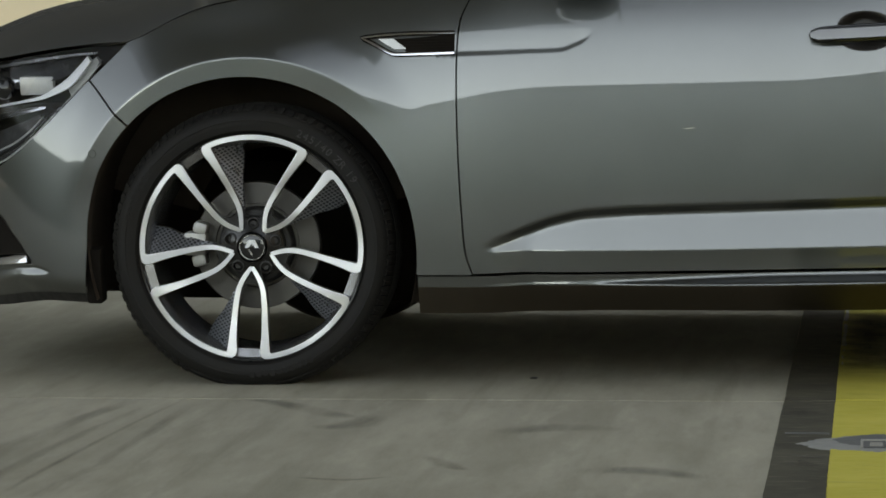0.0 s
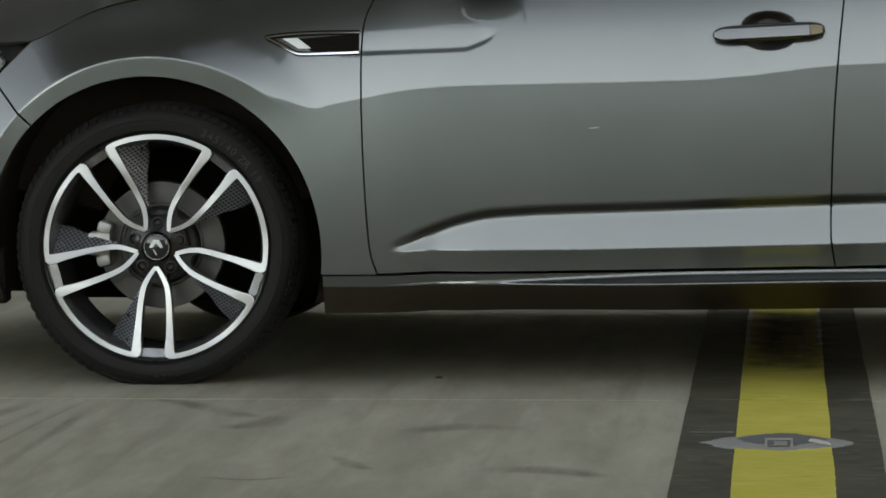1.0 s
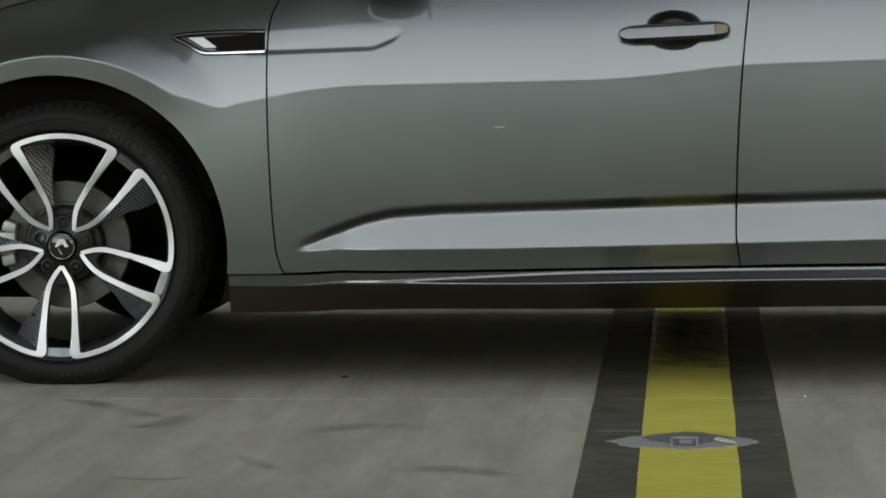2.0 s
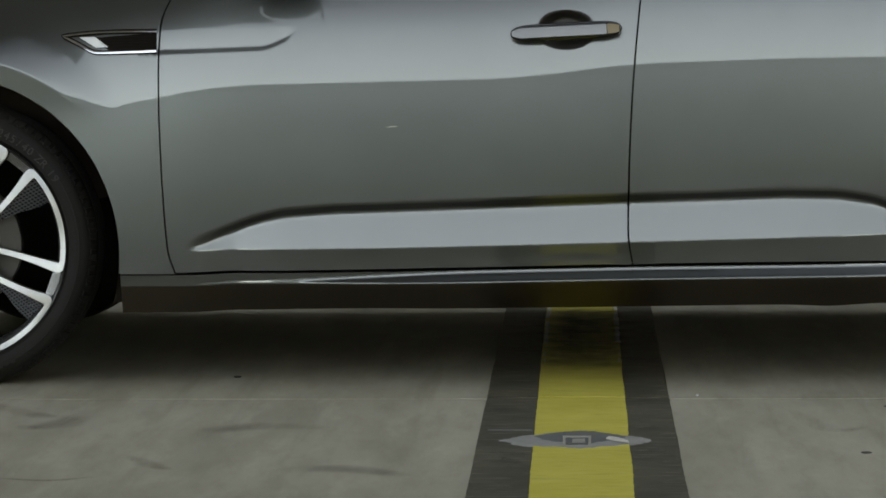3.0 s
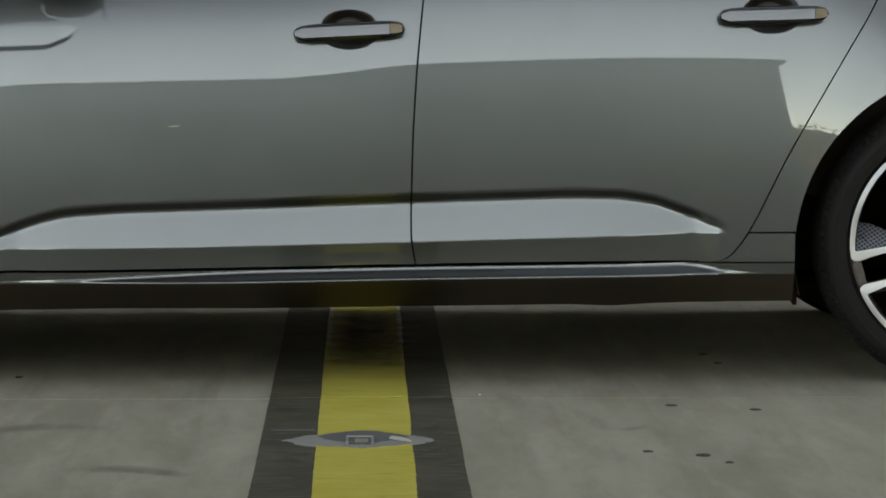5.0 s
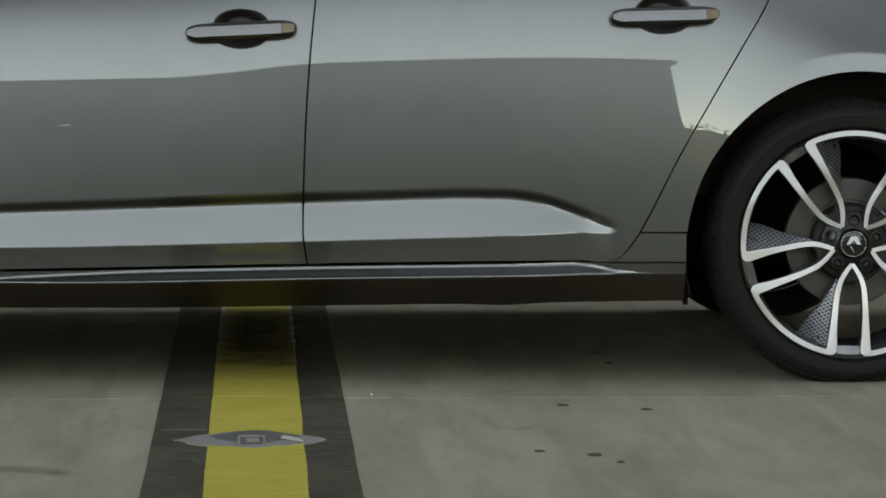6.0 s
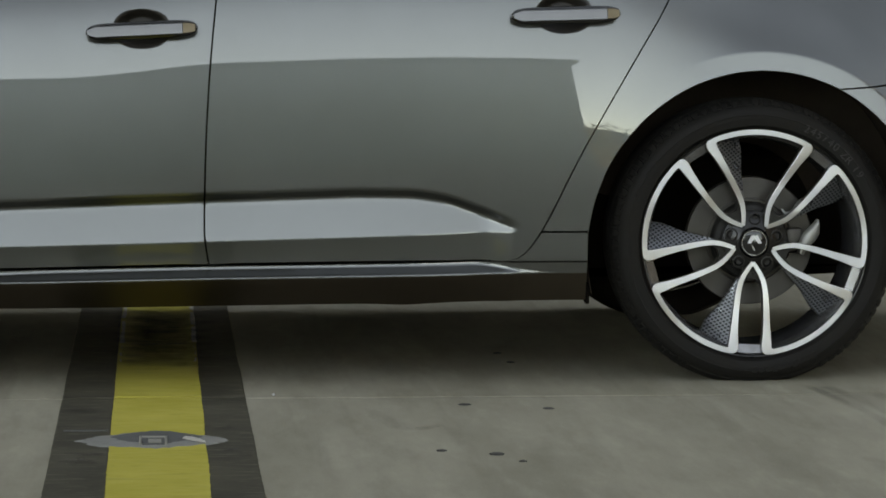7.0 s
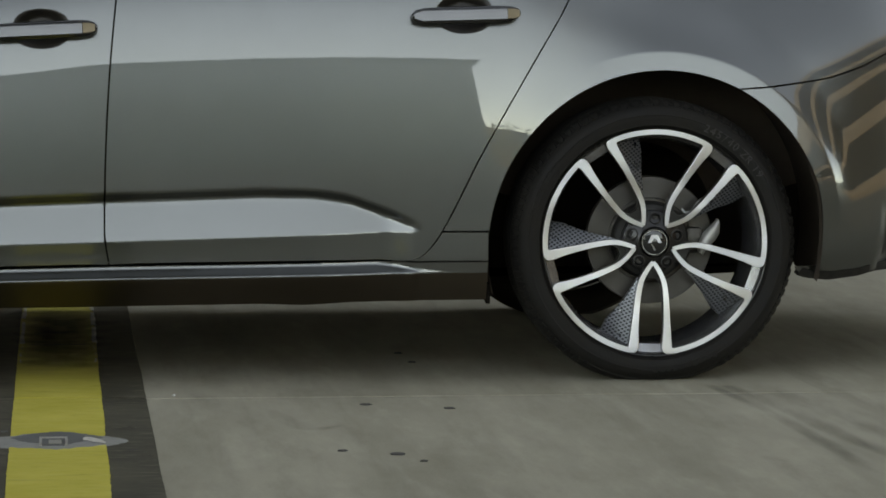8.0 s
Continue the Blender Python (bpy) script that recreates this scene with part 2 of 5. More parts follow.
# height at which the flank tips towards the sky
TIP = soft_table([(-1.0, 0.47), (-0.45, 0.50), (-0.33, 0.53), (-0.24, 0.565), (-0.1, 0.58), (0.1, 0.585), (0.27, 0.62), (0.38, 0.635), (0.44, 0.651), (0.5, 0.662),
                  (0.57, 0.680), (0.684, 0.694), (1.0, 0.701), (1.265, 0.707), (1.39, 0.720), (1.514, 0.739), (1.59, 0.745),
                  (1.89, 0.756), (2.07, 0.759), (2.26, 0.757), (2.40, 0.751), (2.44, 0.744), (2.5, 0.728), (2.6, 0.685), (2.7, 0.625), (2.8, 0.575), (3.0, 0.55), (3.15, 0.57), (3.3, 0.60), (3.5, 0.62), (4.0, 0.60)], 0.03)
# lean of the flank in degrees, by height over that line
LEAN_Z = [-0.7, -0.45, -0.3, -0.2, -0.1, 0.0, 0.06, 0.12, 0.17, 0.22, 0.27, 0.33, 0.45, 0.6]
LEAN_A = [-7, -3.0, -0.6, 1.8, 4.3, 7.1, 9.3, 12.5, 19.5, 29, 34, 37, 48, 66]
ZETA = np.linspace(-0.7, 0.6, 1301)
LEAN_TABLE = np.convolve(np.pad(np.interp(ZETA, LEAN_Z, LEAN_A), 20, mode="edge"), np.ones(41) / 41, mode="valid")
FLANK_TABLE = np.concatenate([[0], np.cumsum(np.tan(np.radians((LEAN_TABLE[1:] + LEAN_TABLE[:-1]) / 2)) * 0.001)])
FLANK_TABLE -= np.interp(-0.27, ZETA, FLANK_TABLE)

CREASE_TOP = soft_table([(0.40, 0.27), (0.548, 0.336), (0.632, 0.368), (0.709, 0.3955), (0.772, 0.4095), (0.885, 0.4175), (1.262, 0.4295),
                         (1.552, 0.4395), (1.891, 0.4495), (2.016, 0.4475), (2.092, 0.436), (2.181, 0.405), (2.262, 0.373), (2.45, 0.27)], 0.012)
CREASE_LOW = soft_table([(0.4, 0.333), (0.551, 0.335), (1.009, 0.339), (1.552, 0.351), (2.018, 0.363), (2.258, 0.371), (2.5, 0.375)], 0.05)
FLAG_LOW = soft_table([(0.3, 0.778), (0.495, 0.782), (0.74, 0.791), (0.782, 0.808), (0.82, 0.834), (0.84, 0.87)], 0.006)
FLAG_TOP = soft_table([(0.3, 0.824), (0.495, 0.828), (0.826, 0.837), (0.9, 0.84)], 0.02)
HANDLES = ((1.410, 0.826), (2.345, 0.860))
ARCHES = ((0.004, 0.337), (2.806, 0.336))
ARCH_R = 0.395
SIDE = -0.03


def tail_in(x):
    """How far the flank turns in towards the nose and the tail."""
    u, v = np.maximum(0, -0.18 - x), np.maximum(0, x - 2.95)
    return 0.55 * u**2 + 1.1 * u**4 + 0.30 * v**2 + 0.85 * v**4


def skin(x, z):
    """The plain flank, without creases."""
    y = SIDE + np.interp(z - TIP(x), ZETA, FLANK_TABLE) + tail_in(x)
    # wheel arch flares: the lip stands more upright than the wing above it
    for k, (ax, az) in enumerate(ARCHES):
        r = np.hypot(x - ax, np.maximum(z - az, -0.02) + 0.0 * x)
        side = (x - ax) / np.maximum(r, 0.05)
        if k == 0:
            # a crisp edge: upright lip below, wing running away above it
            reach = 0.046 + 0.094 * np.clip((z - az) / np.maximum(r, 0.05), 0, 1) ** 2
            w = np.clip(1 - ramp(r - 0.4395 - 0.006 * side, 0.0014) / reach, 0, 1) ** 2
            lip = SIDE + 0.018 - 0.013 * smooth(0.1, -0.9, side) + 0.0 * (z - 0.5) + tail_in(x)
            y = y - w * smooth(0.05, 0.45, (z - az) / np.maximum(r, 0.05)) * ramp(y - lip, 0.0025)
        else:
            reach = 0.046 + 0.08 * np.clip((z - az) / np.maximum(r, 0.05), 0, 1) ** 2
            w = np.clip(1 - ramp(r - 0.4375, 0.0014) / reach, 0, 1) ** 2
            lip = SIDE - 0.004 + 0.17 * (z - 0.55) + tail_in(x)
            w = w * smooth(0.05, 0.45, (z - az) / np.maximum(r, 0.05)) * smooth(-0.78, -0.35, side)
            y = y - w * ramp(y - lip, 0.0025)
    return y


def flank(x, z):
    x, z = np.asarray(x, float), np.asarray(z, float)
    y = skin(x, z)
    # lower crease: undercut, upward facet, tucked foot
    top, low = CREASE_TOP(x), CREASE_LOW(x)
    h = np.maximum(0, top - low)
    k = smooth(0.0, 0.045, h)
    bow = smooth(0.55, 0.95, x) * (1 - smooth(1.85, 2.22, x))
    t1, t2, t3 = 1.5 * k, 0.27 * smooth(0, 0.012, h), 0.02 * k + 0.11 * bow
    y = y + t1 * ramp(top + 0.0175 - z, 0.0016) - (t1 + t2) * ramp(top - z, 0.0024) + (t2 + t3) * ramp(np.minimum(low, top) - z, 0.0012) - 0.11 * bow * ramp(np.minimum(low, top) - 0.026 - z, 0.009)
    # pressed plate that carries on from the side vent
    lo, hi = FLAG_LOW(x), FLAG_TOP(x)
    span = np.maximum(hi - lo, 1e-4)
    s = np.clip((hi - z) / span, 0, 1.0)
    y = y + 0.0022 * s * smooth(lo - 0.011, lo + 0.004, z) * smooth(0.002, 0.03, hi - lo) * (x > 0.45) * (1 - smooth(0.775, 0.828, x))
    # bowls behind the door handles
    for hx, hz in HANDLES:
        rho = np.sqrt(((x - hx) / 0.065) ** 2 + ((z - hz) / 0.0455) ** 2)
        y = y + 0.026 * smooth(1.0, 0.45, rho)
    return y
# ---- end of the flank ----


# ---- mesh helpers ----
from mathutils.geometry import delaunay_2d_cdt


def thing(name, label, category, group="", kind="", at=(0, 0, 0)):
    ob = tagged(new(name), label, category, group, kind)
    ob.location = at
    ob.empty_display_size = 0.2
    return ob


def link_mesh(name, me, material, parent=None, label=""):
    for m in material if isinstance(material, (list, tuple)) else [material]:
        me.materials.append(m)
    ob = new(name, me)
    if parent is not None:
        ob.parent = parent
    return tagged(ob, label)


def part(name, bm, material, parent=None, label="", flat=False):
    """One bmesh as one mesh object, under a thing or a part."""
    me = bpy.data.meshes.new(name)
    bm.normal_update()
    for f in bm.faces:
        f.smooth = not flat
    bm.to_mesh(me)
    bm.free()
    if not flat:
        me.set_sharp_from_angle(angle=radians(35))
    return link_mesh(name, me, material, parent, label)


def box(bm, x0, x1, y0, y1, z0, z1, bevel=0.0, seg=2):
    made = bmesh.ops.create_cube(bm, size=1.0, matrix=Matrix.LocRotScale(((x0 + x1) / 2, (y0 + y1) / 2, (z0 + z1) / 2), None, (x1 - x0, y1 - y0, z1 - z0)))
    if bevel:
        edges = list({e for v in made["verts"] for e in v.link_edges})
        bmesh.ops.bevel(bm, geom=edges, offset=bevel, segments=seg, affect="EDGES", profile=0.5)


def turned(bm, profile, steps=72, a0=0.0, a1=2 * math.pi, centre=(0, 0), mat=0):
    """A surface of revolution round the y axis from (radius, y) pairs."""
    closed = abs(a1 - a0 - 2 * math.pi) < 1e-6
    n = steps if closed else steps + 1
    rows = []
    for r, y in profile:
        rows.append([bm.verts.new((centre[0] + r * math.cos(a0 + (a1 - a0) * i / steps), y, centre[1] + r * math.sin(a0 + (a1 - a0) * i / steps))) for i in range(n)])
    for a, b in zip(rows, rows[1:]):
        for i in range(steps):
            j = (i + 1) % n
            f = bm.faces.new((a[i], a[j], b[j], b[i]))
            f.material_index = mat
    return rows


def loft(bm, rings, closed_ring=True, caps=True, mat=0):
    rows = [[bm.verts.new(p) for p in ring] for ring in rings]
    n = len(rows[0])
    for a, b in zip(rows, rows[1:]):
        for i in range(n if closed_ring else n - 1):
            j = (i + 1) % n
            bm.faces.new((a[i], a[j], b[j], b[i])).material_index = mat
    if caps and closed_ring:
        bm.faces.new(rows[0][::-1]).material_index = mat
        bm.faces.new(rows[-1]).material_index = mat
    return rows


def curve(points, n=8):
    """A smooth open line through the points (Catmull-Rom)."""
    p = [np.array(q, float) for q in points]
    p = [2 * p[0] - p[1], *p, 2 * p[-1] - p[-2]]
    out = []
    for a, b, c, d in zip(p, p[1:], p[2:], p[3:]):
        for i in range(n):
            t = i / n
            out.append(tuple(0.5 * ((2 * b) + (c - a) * t + (2 * a - 5 * b + 4 * c - d) * t**2 + (3 * b - a - 3 * c + d) * t**3)))
    out.append(tuple(p[-2]))
    return out


def ribbon(bm, path, widths, y_of, thick, back=None, mat=0, mat_side=0, crown=0.0):
    """A bar with a flat or crowned face along a path in (x, z); y_of(x, z) is the face's depth, thick how far it goes in."""
    n = len(path)
    P = np.array(path, float)
    T = np.gradient(P, axis=0)
    T /= np.linalg.norm(T, axis=1)[:, None] + 1e-9
    N = np.stack([-T[:, 1], T[:, 0]], 1)
    rows = []
    for p, nn, w in zip(P, N, widths):
        row = []
        for s, dy in ((-0.5, thick), (-0.5, 0.0), (-0.43, -crown * 0.95), (0, -crown), (0.43, -crown * 0.95), (0.5, 0.0), (0.5, thick)):
            q = p + nn * w * s
            row.append(bm.verts.new((q[0], float(y_of(q[0], q[1])) + dy, q[1])))
        rows.append(row)
    for a, b in zip(rows, rows[1:]):
        for i in range(6):
            f = bm.faces.new((a[i], a[i + 1], b[i + 1], b[i]))
            f.material_index = mat if 0 < i < 5 else mat_side
    for row, order in ((rows[0], 1), (rows[-1], -1)):
        bm.faces.new(row[::-order]).material_index = mat_side


def densify(outline, step):
    out = []
    for a, b in zip(outline, outline[1:] + outline[:1]):
        n = max(1, int(math.dist(a, b) / step))
        out += [(a[0] + (b[0] - a[0]) * i / n, a[1] + (b[1] - a[1]) * i / n) for i in range(n)]
    return out


def inside(poly, X, Z):
    """Which of the points lie in the outline, and how near they come to it."""
    px, pz = np.array(poly).T
    qx, qz = np.roll(px, -1), np.roll(pz, -1)
    ins = np.zeros(X.shape, bool)
    near = np.full(X.shape, 9.0)
    for a, b, c, d in zip(px, pz, qx, qz):
        if abs(d - b) > 1e-12:
            ins ^= ((b > Z) != (d > Z)) & (X < (c - a) * (Z - b) / (d - b) + a)
        L = max((c - a) ** 2 + (d - b) ** 2, 1e-12)
        t = np.clip(((X - a) * (c - a) + (Z - b) * (d - b)) / L, 0, 1)
        near = np.minimum(near, np.hypot(X - a - t * (c - a), Z - b - t * (d - b)))
    return ins, near


def panel(name, outline, material, parent, surface, dx=0.016, dz=0.006, flange=0.014, label="", lines=()):
    """A sheet over an outline in (x, z) that lies on a surface y(x, z), with its rim folded inwards, and exact normals."""
    edge = densify([tuple(map(float, p)) for p in outline], 0.009)
    xs = np.arange(min(p[0] for p in edge), max(p[0] for p in edge), dx)
    zs = np.arange(min(p[1] for p in edge), max(p[1] for p in edge), dz)
    X, Z = np.meshgrid(xs, zs)
    X = X + (np.arange(len(zs)) % 2)[:, None] * dx / 2
    ins, near = inside(edge, X.ravel(), Z.ravel())
    keep = ins & (near > 0.45 * dz)
    pts = edge + []
    fx, fz = X.ravel()[keep], Z.ravel()[keep]
    # rows of points that follow the creases
    for line in lines:
        lx, lz = np.array(line).T
        ins, near = inside(edge, lx, lz)
        ok = ins & (near > 0.0012)
        pts += list(zip(lx[ok].tolist(), lz[ok].tolist()))
        if ok.any():
            far = np.ones(fx.shape, bool)
            for i in range(0, len(fx), 4000):
                d = np.hypot(fx[i:i + 4000, None] - lx[ok][None], (fz[i:i + 4000, None] - lz[ok][None]) * 1.6)
                far[i:i + 4000] = d.min(1) > 0.0055
            fx, fz = fx[far], fz[far]
    pts += list(zip(fx.tolist(), fz.tolist()))
    n = len(edge)
    vs, _, faces, *_ = delaunay_2d_cdt([Vector(p) for p in pts], [(i, (i + 1) % n) for i in range(n)], [], 1, 1e-6)
    x = np.array([v[0] for v in vs])
    z = np.array([v[1] for v in vs])
    y = surface(x, z)
    e = 6e-4
    gx = (surface(x + e, z) - surface(x - e, z)) / (2 * e)
    gz = (surface(x, z + e) - surface(x, z - e)) / (2 * e)
    nor = np.stack([gx, -np.ones_like(gx), gz], 1)
    nor /= np.linalg.norm(nor, axis=1)[:, None]
    verts = np.stack([x, y, z], 1).tolist()
    normals = nor.tolist()
    tris = []
    for f in faces:
        a, b, c = f[:3]
        area = (x[b] - x[a]) * (z[c] - z[a]) - (x[c] - x[a]) * (z[b] - z[a])
        tris.append((a, b, c) if area > 0 else (a, c, b))
    # folded rim: the first n points are the outline
    px, pz = np.array(edge).T
    turn = np.sign(np.sum(px * np.roll(pz, -1) - np.roll(px, -1) * pz))
    tx, tz = np.roll(px, -1) - np.roll(px, 1), np.roll(pz, -1) - np.roll(pz, 1)
    ln = np.hypot(tx, tz) + 1e-9
    ox, oz = tz / ln * turn, -tx / ln * turn
    ey = surface(px, pz)
    base = len(verts)
    for i in range(n):
        for d, back in ((0.0, 0.0), (0.0, flange)):
            verts.append((px[i] - ox[i] * d, ey[i] + back, pz[i] - oz[i] * d))
            normals.append((ox[i], 0.0, oz[i]))
    for i in range(n):
        a, b = base + 2 * i, base + 2 * ((i + 1) % n)
        tris.append((a, a + 1, b + 1, b) if turn > 0 else (a, b, b + 1, a + 1))
    me = bpy.data.meshes.new(name)
    me.from_pydata(verts, [], tris)
    me.shade_smooth()
    me.normals_split_custom_set_from_vertices(normals)
    return link_mesh(name, me, material, parent, label)


def ruled(name, xs, top, low, steps, below, material, parent, surface):
    """A long narrow sheet in even columns: fixed steps down from its upper line, then evenly to its lower line, folded in at both."""
    cols = []
    for x in xs:
        t, b = float(top(x)), float(low(x))
        zs = [t - d for d in steps]
        zs += [zs[-1] + (b - zs[-1]) * (i + 1) / below for i in range(below)]
        cols.append([(x, z) for z in zs])
    P = np.array(cols)
    x, z = P[..., 0], P[..., 1]
    y = surface(x, z)
    e = 4e-4
    nor = np.stack([(surface(x + e, z) - surface(x - e, z)) / (2 * e), -np.ones_like(x), (surface(x, z + e) - surface(x, z - e)) / (2 * e)], -1)
    nor /= np.linalg.norm(nor, axis=-1, keepdims=True)
    nx, nz = x.shape
    verts = np.stack([x, y, z], -1).reshape(-1, 3).tolist()
    normals = nor.reshape(-1, 3).tolist()
    faces = [(i * nz + j, i * nz + j + 1, (i + 1) * nz + j + 1, (i + 1) * nz + j) for i in range(nx - 1) for j in range(nz - 1)]
    for j, up in ((0, 1.0), (nz - 1, -1.0)):
        base = len(verts)
        for i in range(nx):
            for back in (0.0, 0.05):
                verts.append((x[i, j], y[i, j] + back, z[i, j]))
                normals.append((0, 0, up))
        faces += [(base + 2 * i, base + 2 * i + 1, base + 2 * i + 3, base + 2 * i + 2)[:: int(-up)] for i in range(nx - 1)]
    me = bpy.data.meshes.new(name)
    me.from_pydata(verts, [], faces)
    me.shade_smooth()
    me.normals_split_custom_set_from_vertices(normals)
    return link_mesh(name, me, material, parent)


def mirrored(ob, parent):
    """The twin of a part on the car's other side."""
    twin = ob.copy()
    scene.collection.objects.link(twin)
    twin.parent = parent
    twin.matrix_basis = Matrix.Translation((0, 2 * CENTRE, 0)) @ Matrix.Diagonal((1, -1, 1, 1))
    for ch in ob.children:
        sub = ch.copy()
        scene.collection.objects.link(sub)
        sub.parent = twin
    return twin


CENTRE = 0.90

# ---- ground ----
bm = bmesh.new()
JOINT = -0.270
xs = [-2500, -60, -12, -4, 0, 1.2, 1.5, 1.8, 3, 7, 15, 60, 2500]
ys = [(-2500, 0), (-60, 0), (-12, 0), (-3, 0), (JOINT - 0.006, 0), (JOINT - 0.004, -0.006), (JOINT + 0.004, -0.006), (JOINT + 0.006, 0), (0.9, 0), (3, 0), (12, 0), (60, 0), (2500, 0)]
grid = [[bm.verts.new((x, y, z)) for x in xs] for y, z in ys]
for a, b in zip(grid, grid[1:]):
    for i in range(len(xs) - 1):
        bm.faces.new((a[i], a[i + 1], b[i + 1], b[i]))
ground = part("ground", bm, CONCRETE, flat=True)
tagged(ground, "stained grey concrete paving with a saw-cut joint", "ground", kind="structure")


def strip(name, x0, x1, y0, y1, z, material, label, wobble=0.004, seed=1):
    """A painted line with slightly uneven edges, as a thin film."""
    bm = bmesh.new()
    n = max(6, int((y1 - y0) / 0.014))
    rows = []
    def edge(x, y, k):
        return x + wobble * (0.7 * noise.noise((k, y * 2.5, 0)) + 0.5 * noise.noise((k, y * 22, 4)) + 0.5 * noise.noise((k, y * 75, 8)))
    for i in range(n + 1):
        y = y0 + (y1 - y0) * i / n
        a, b = edge(x0, y, seed), edge(x1, y, seed + 9)
        rows.append([bm.verts.new(p) for p in ((a, y, 0.0), (a + 0.002, y, z), (b - 0.002, y, z), (b, y, 0.0))])
    for a, b in zip(rows, rows[1:]):
        for i in range(3):
            bm.faces.new((a[i], a[i + 1], b[i + 1], b[i]))
    for r in (rows[0], rows[-1]):
        bm.faces.new(r)
    bmesh.ops.recalc_face_normals(bm, faces=bm.faces)
    return tagged(part(name, bm, material, flat=True), label, "road marking", kind="structure")


for k, (ya, yb) in enumerate(((-1.85, JOINT - 0.007), (JOINT + 0.007, 5.3))):
    strip("black_border_strip", 1.230, 1.632, ya, yb, 0.0025, BITUMEN, "black bitumen border under the yellow line", 0.003, 3 + k)
    strip("yellow_line", 1.342, 1.536, ya, yb, 0.0045, YELLOW, "worn yellow painted line on concrete", 0.0035, 21 + k)
for k, x in enumerate((1.345, 1.525)):
    y, rng = 0.45, random.Random(60 + k)
    while y < 5.0:
        n = rng.uniform(0.04, 0.1) if y < 0.8 else rng.uniform(0.16, 0.6)
        strip("old_white_line", x + 0.003 * (y < 0.8), x + (0.006 if y < 0.8 else 0.013), y, y + n, 0.0060, CHIPPED, "faded white edge of an older line", 0.006, 41 + k + 3 * y)
        y += n + rng.uniform(0.04, 0.12)

for x0, x1, y in ((1.246, 1.338, -0.852), (1.37, 1.51, 0.86), (1.40, 1.47, 1.15)):
    strip("pale_scratch", x0, x1, y, y + 0.006, 0.0052, DARKMORTAR, "thin pale scratch across the painted line", 0.004, 70 + y)

# mortar patch with a small steel frame set in it
def blob(cx, cy, rx, ry, z0, z1, seed, n=96):
    """A low lens-shaped cake of mortar with pointed ends and a rough rim."""
    bm = bmesh.new()
    rings = [[], [], []]
    for i in range(n):
        a = 2 * math.pi * i / n
        c, s = math.cos(a), math.sin(a)
        r = 1 + 0.16 * noise.noise((c * 2.2, s * 2.2, seed)) + 0.09 * noise.noise((c * 9, s * 9, seed + 2)) + 0.05 * noise.noise((c * 24, s * 24, seed + 5))
        x = rx * r * math.copysign(abs(c) ** 1.15, c)
        y = ry * r * math.copysign(abs(s) ** 1.1, s) * (1 - 0.55 * c * c)
        for ring, q, z in zip(rings, (1.0, 0.95, 0.80), (z0, z0 + 0.6 * (z1 - z0), z1)):
            ring.append((cx + x * q, cy + y * q, z + 0.0006 * noise.noise((x * 90, y * 90, seed))))
    rows = loft(bm, rings, caps=False)
    hub = bm.verts.new((cx, cy, z1 + 0.0005))
    for p, q in zip(rows[2], rows[2][1:] + rows[2][:1]):
        bm.faces.new((p, q, hub))
    bmesh.ops.recalc_face_normals(bm, faces=bm.faces)
    return bm


patch = tagged(part("mortar_patch", blob(1.431, -1.010, 0.160, 0.150, 0.0, 0.0062, 5), MORTAR), "lens-shaped grey mortar repair in the yellow line", "repair patch")
part("fresh_mortar", blob(1.437, -0.980, 0.104, 0.112, 0.004, 0.0072, 9), DARKMORTAR, patch, "darker smooth mortar in the middle")

lid = thing("floor_box", "small pale square frame set in mortar", "floor box", at=(1.430, -1.053, 0.0058))
lid.scale = (0.8, 0.9, 1.0)
for x0, x1, y0, y1 in ((-0.035, -0.0285, -0.060, 0.066), (0.0285, 0.035, -0.060, 0.066), (-0.0285, 0.0285, 0.048, 0.066)):
    bm = bmesh.new()
    box(bm, x0, x1, y0, y1, 0.0, 0.0052, 0.0012, 2)
    part("rim", bm, STEEL, lid, "pale worn steel rim")
bm = bmesh.new()
box(bm, -0.0282, 0.0282, -0.054, 0.0475, 0.0, 0.0036, 0.001, 1)
part("cover", bm, DARKMORTAR, lid)
bm = bmesh.new()
box(bm, -0.012, 0.020, -0.048, 0.008, 0.0036, 0.0056, 0.001, 1)
part("catch", bm, STEEL, lid)

bm = bmesh.new()
tri = [(0.0, 0.0), (0.020, -0.014), (0.045, -0.024), (0.036, -0.010), (0.020, 0.004), (0.006, 0.010)]
loft(bm, [[(x, y, 0.0) for x, y in tri], [(x * 0.96 + 0.001, y * 0.96, 0.003) for x, y in tri]])
chip = tagged(part("paint_chip", bm, CHIPPED, flat=True), "flake of white paint on grey mortar", "paint flake")
chip.location = (1.488, -1.023, 0.0078)
chip.scale = (1.0, 2.4, 1.0)


def pebble(x, y, sx, sy, sz, material, label, seed):
    bm = bmesh.new()
    bmesh.ops.create_icosphere(bm, subdivisions=2, radius=1.0)
    for v in bm.verts:
        v.co *= 1 + 0.25 * noise.noise(v.co * 1.7 + Vector((seed, 0, 0)))
        v.co = Vector((v.co.x * sx, v.co.y * sy, max(v.co.z, -0.3) * sz))
    ob = tagged(part("stone_chip", bm, material), label, "stone chip", "chips on the paving")
    ob.location = (x, y, 0.3 * sz)
    return ob


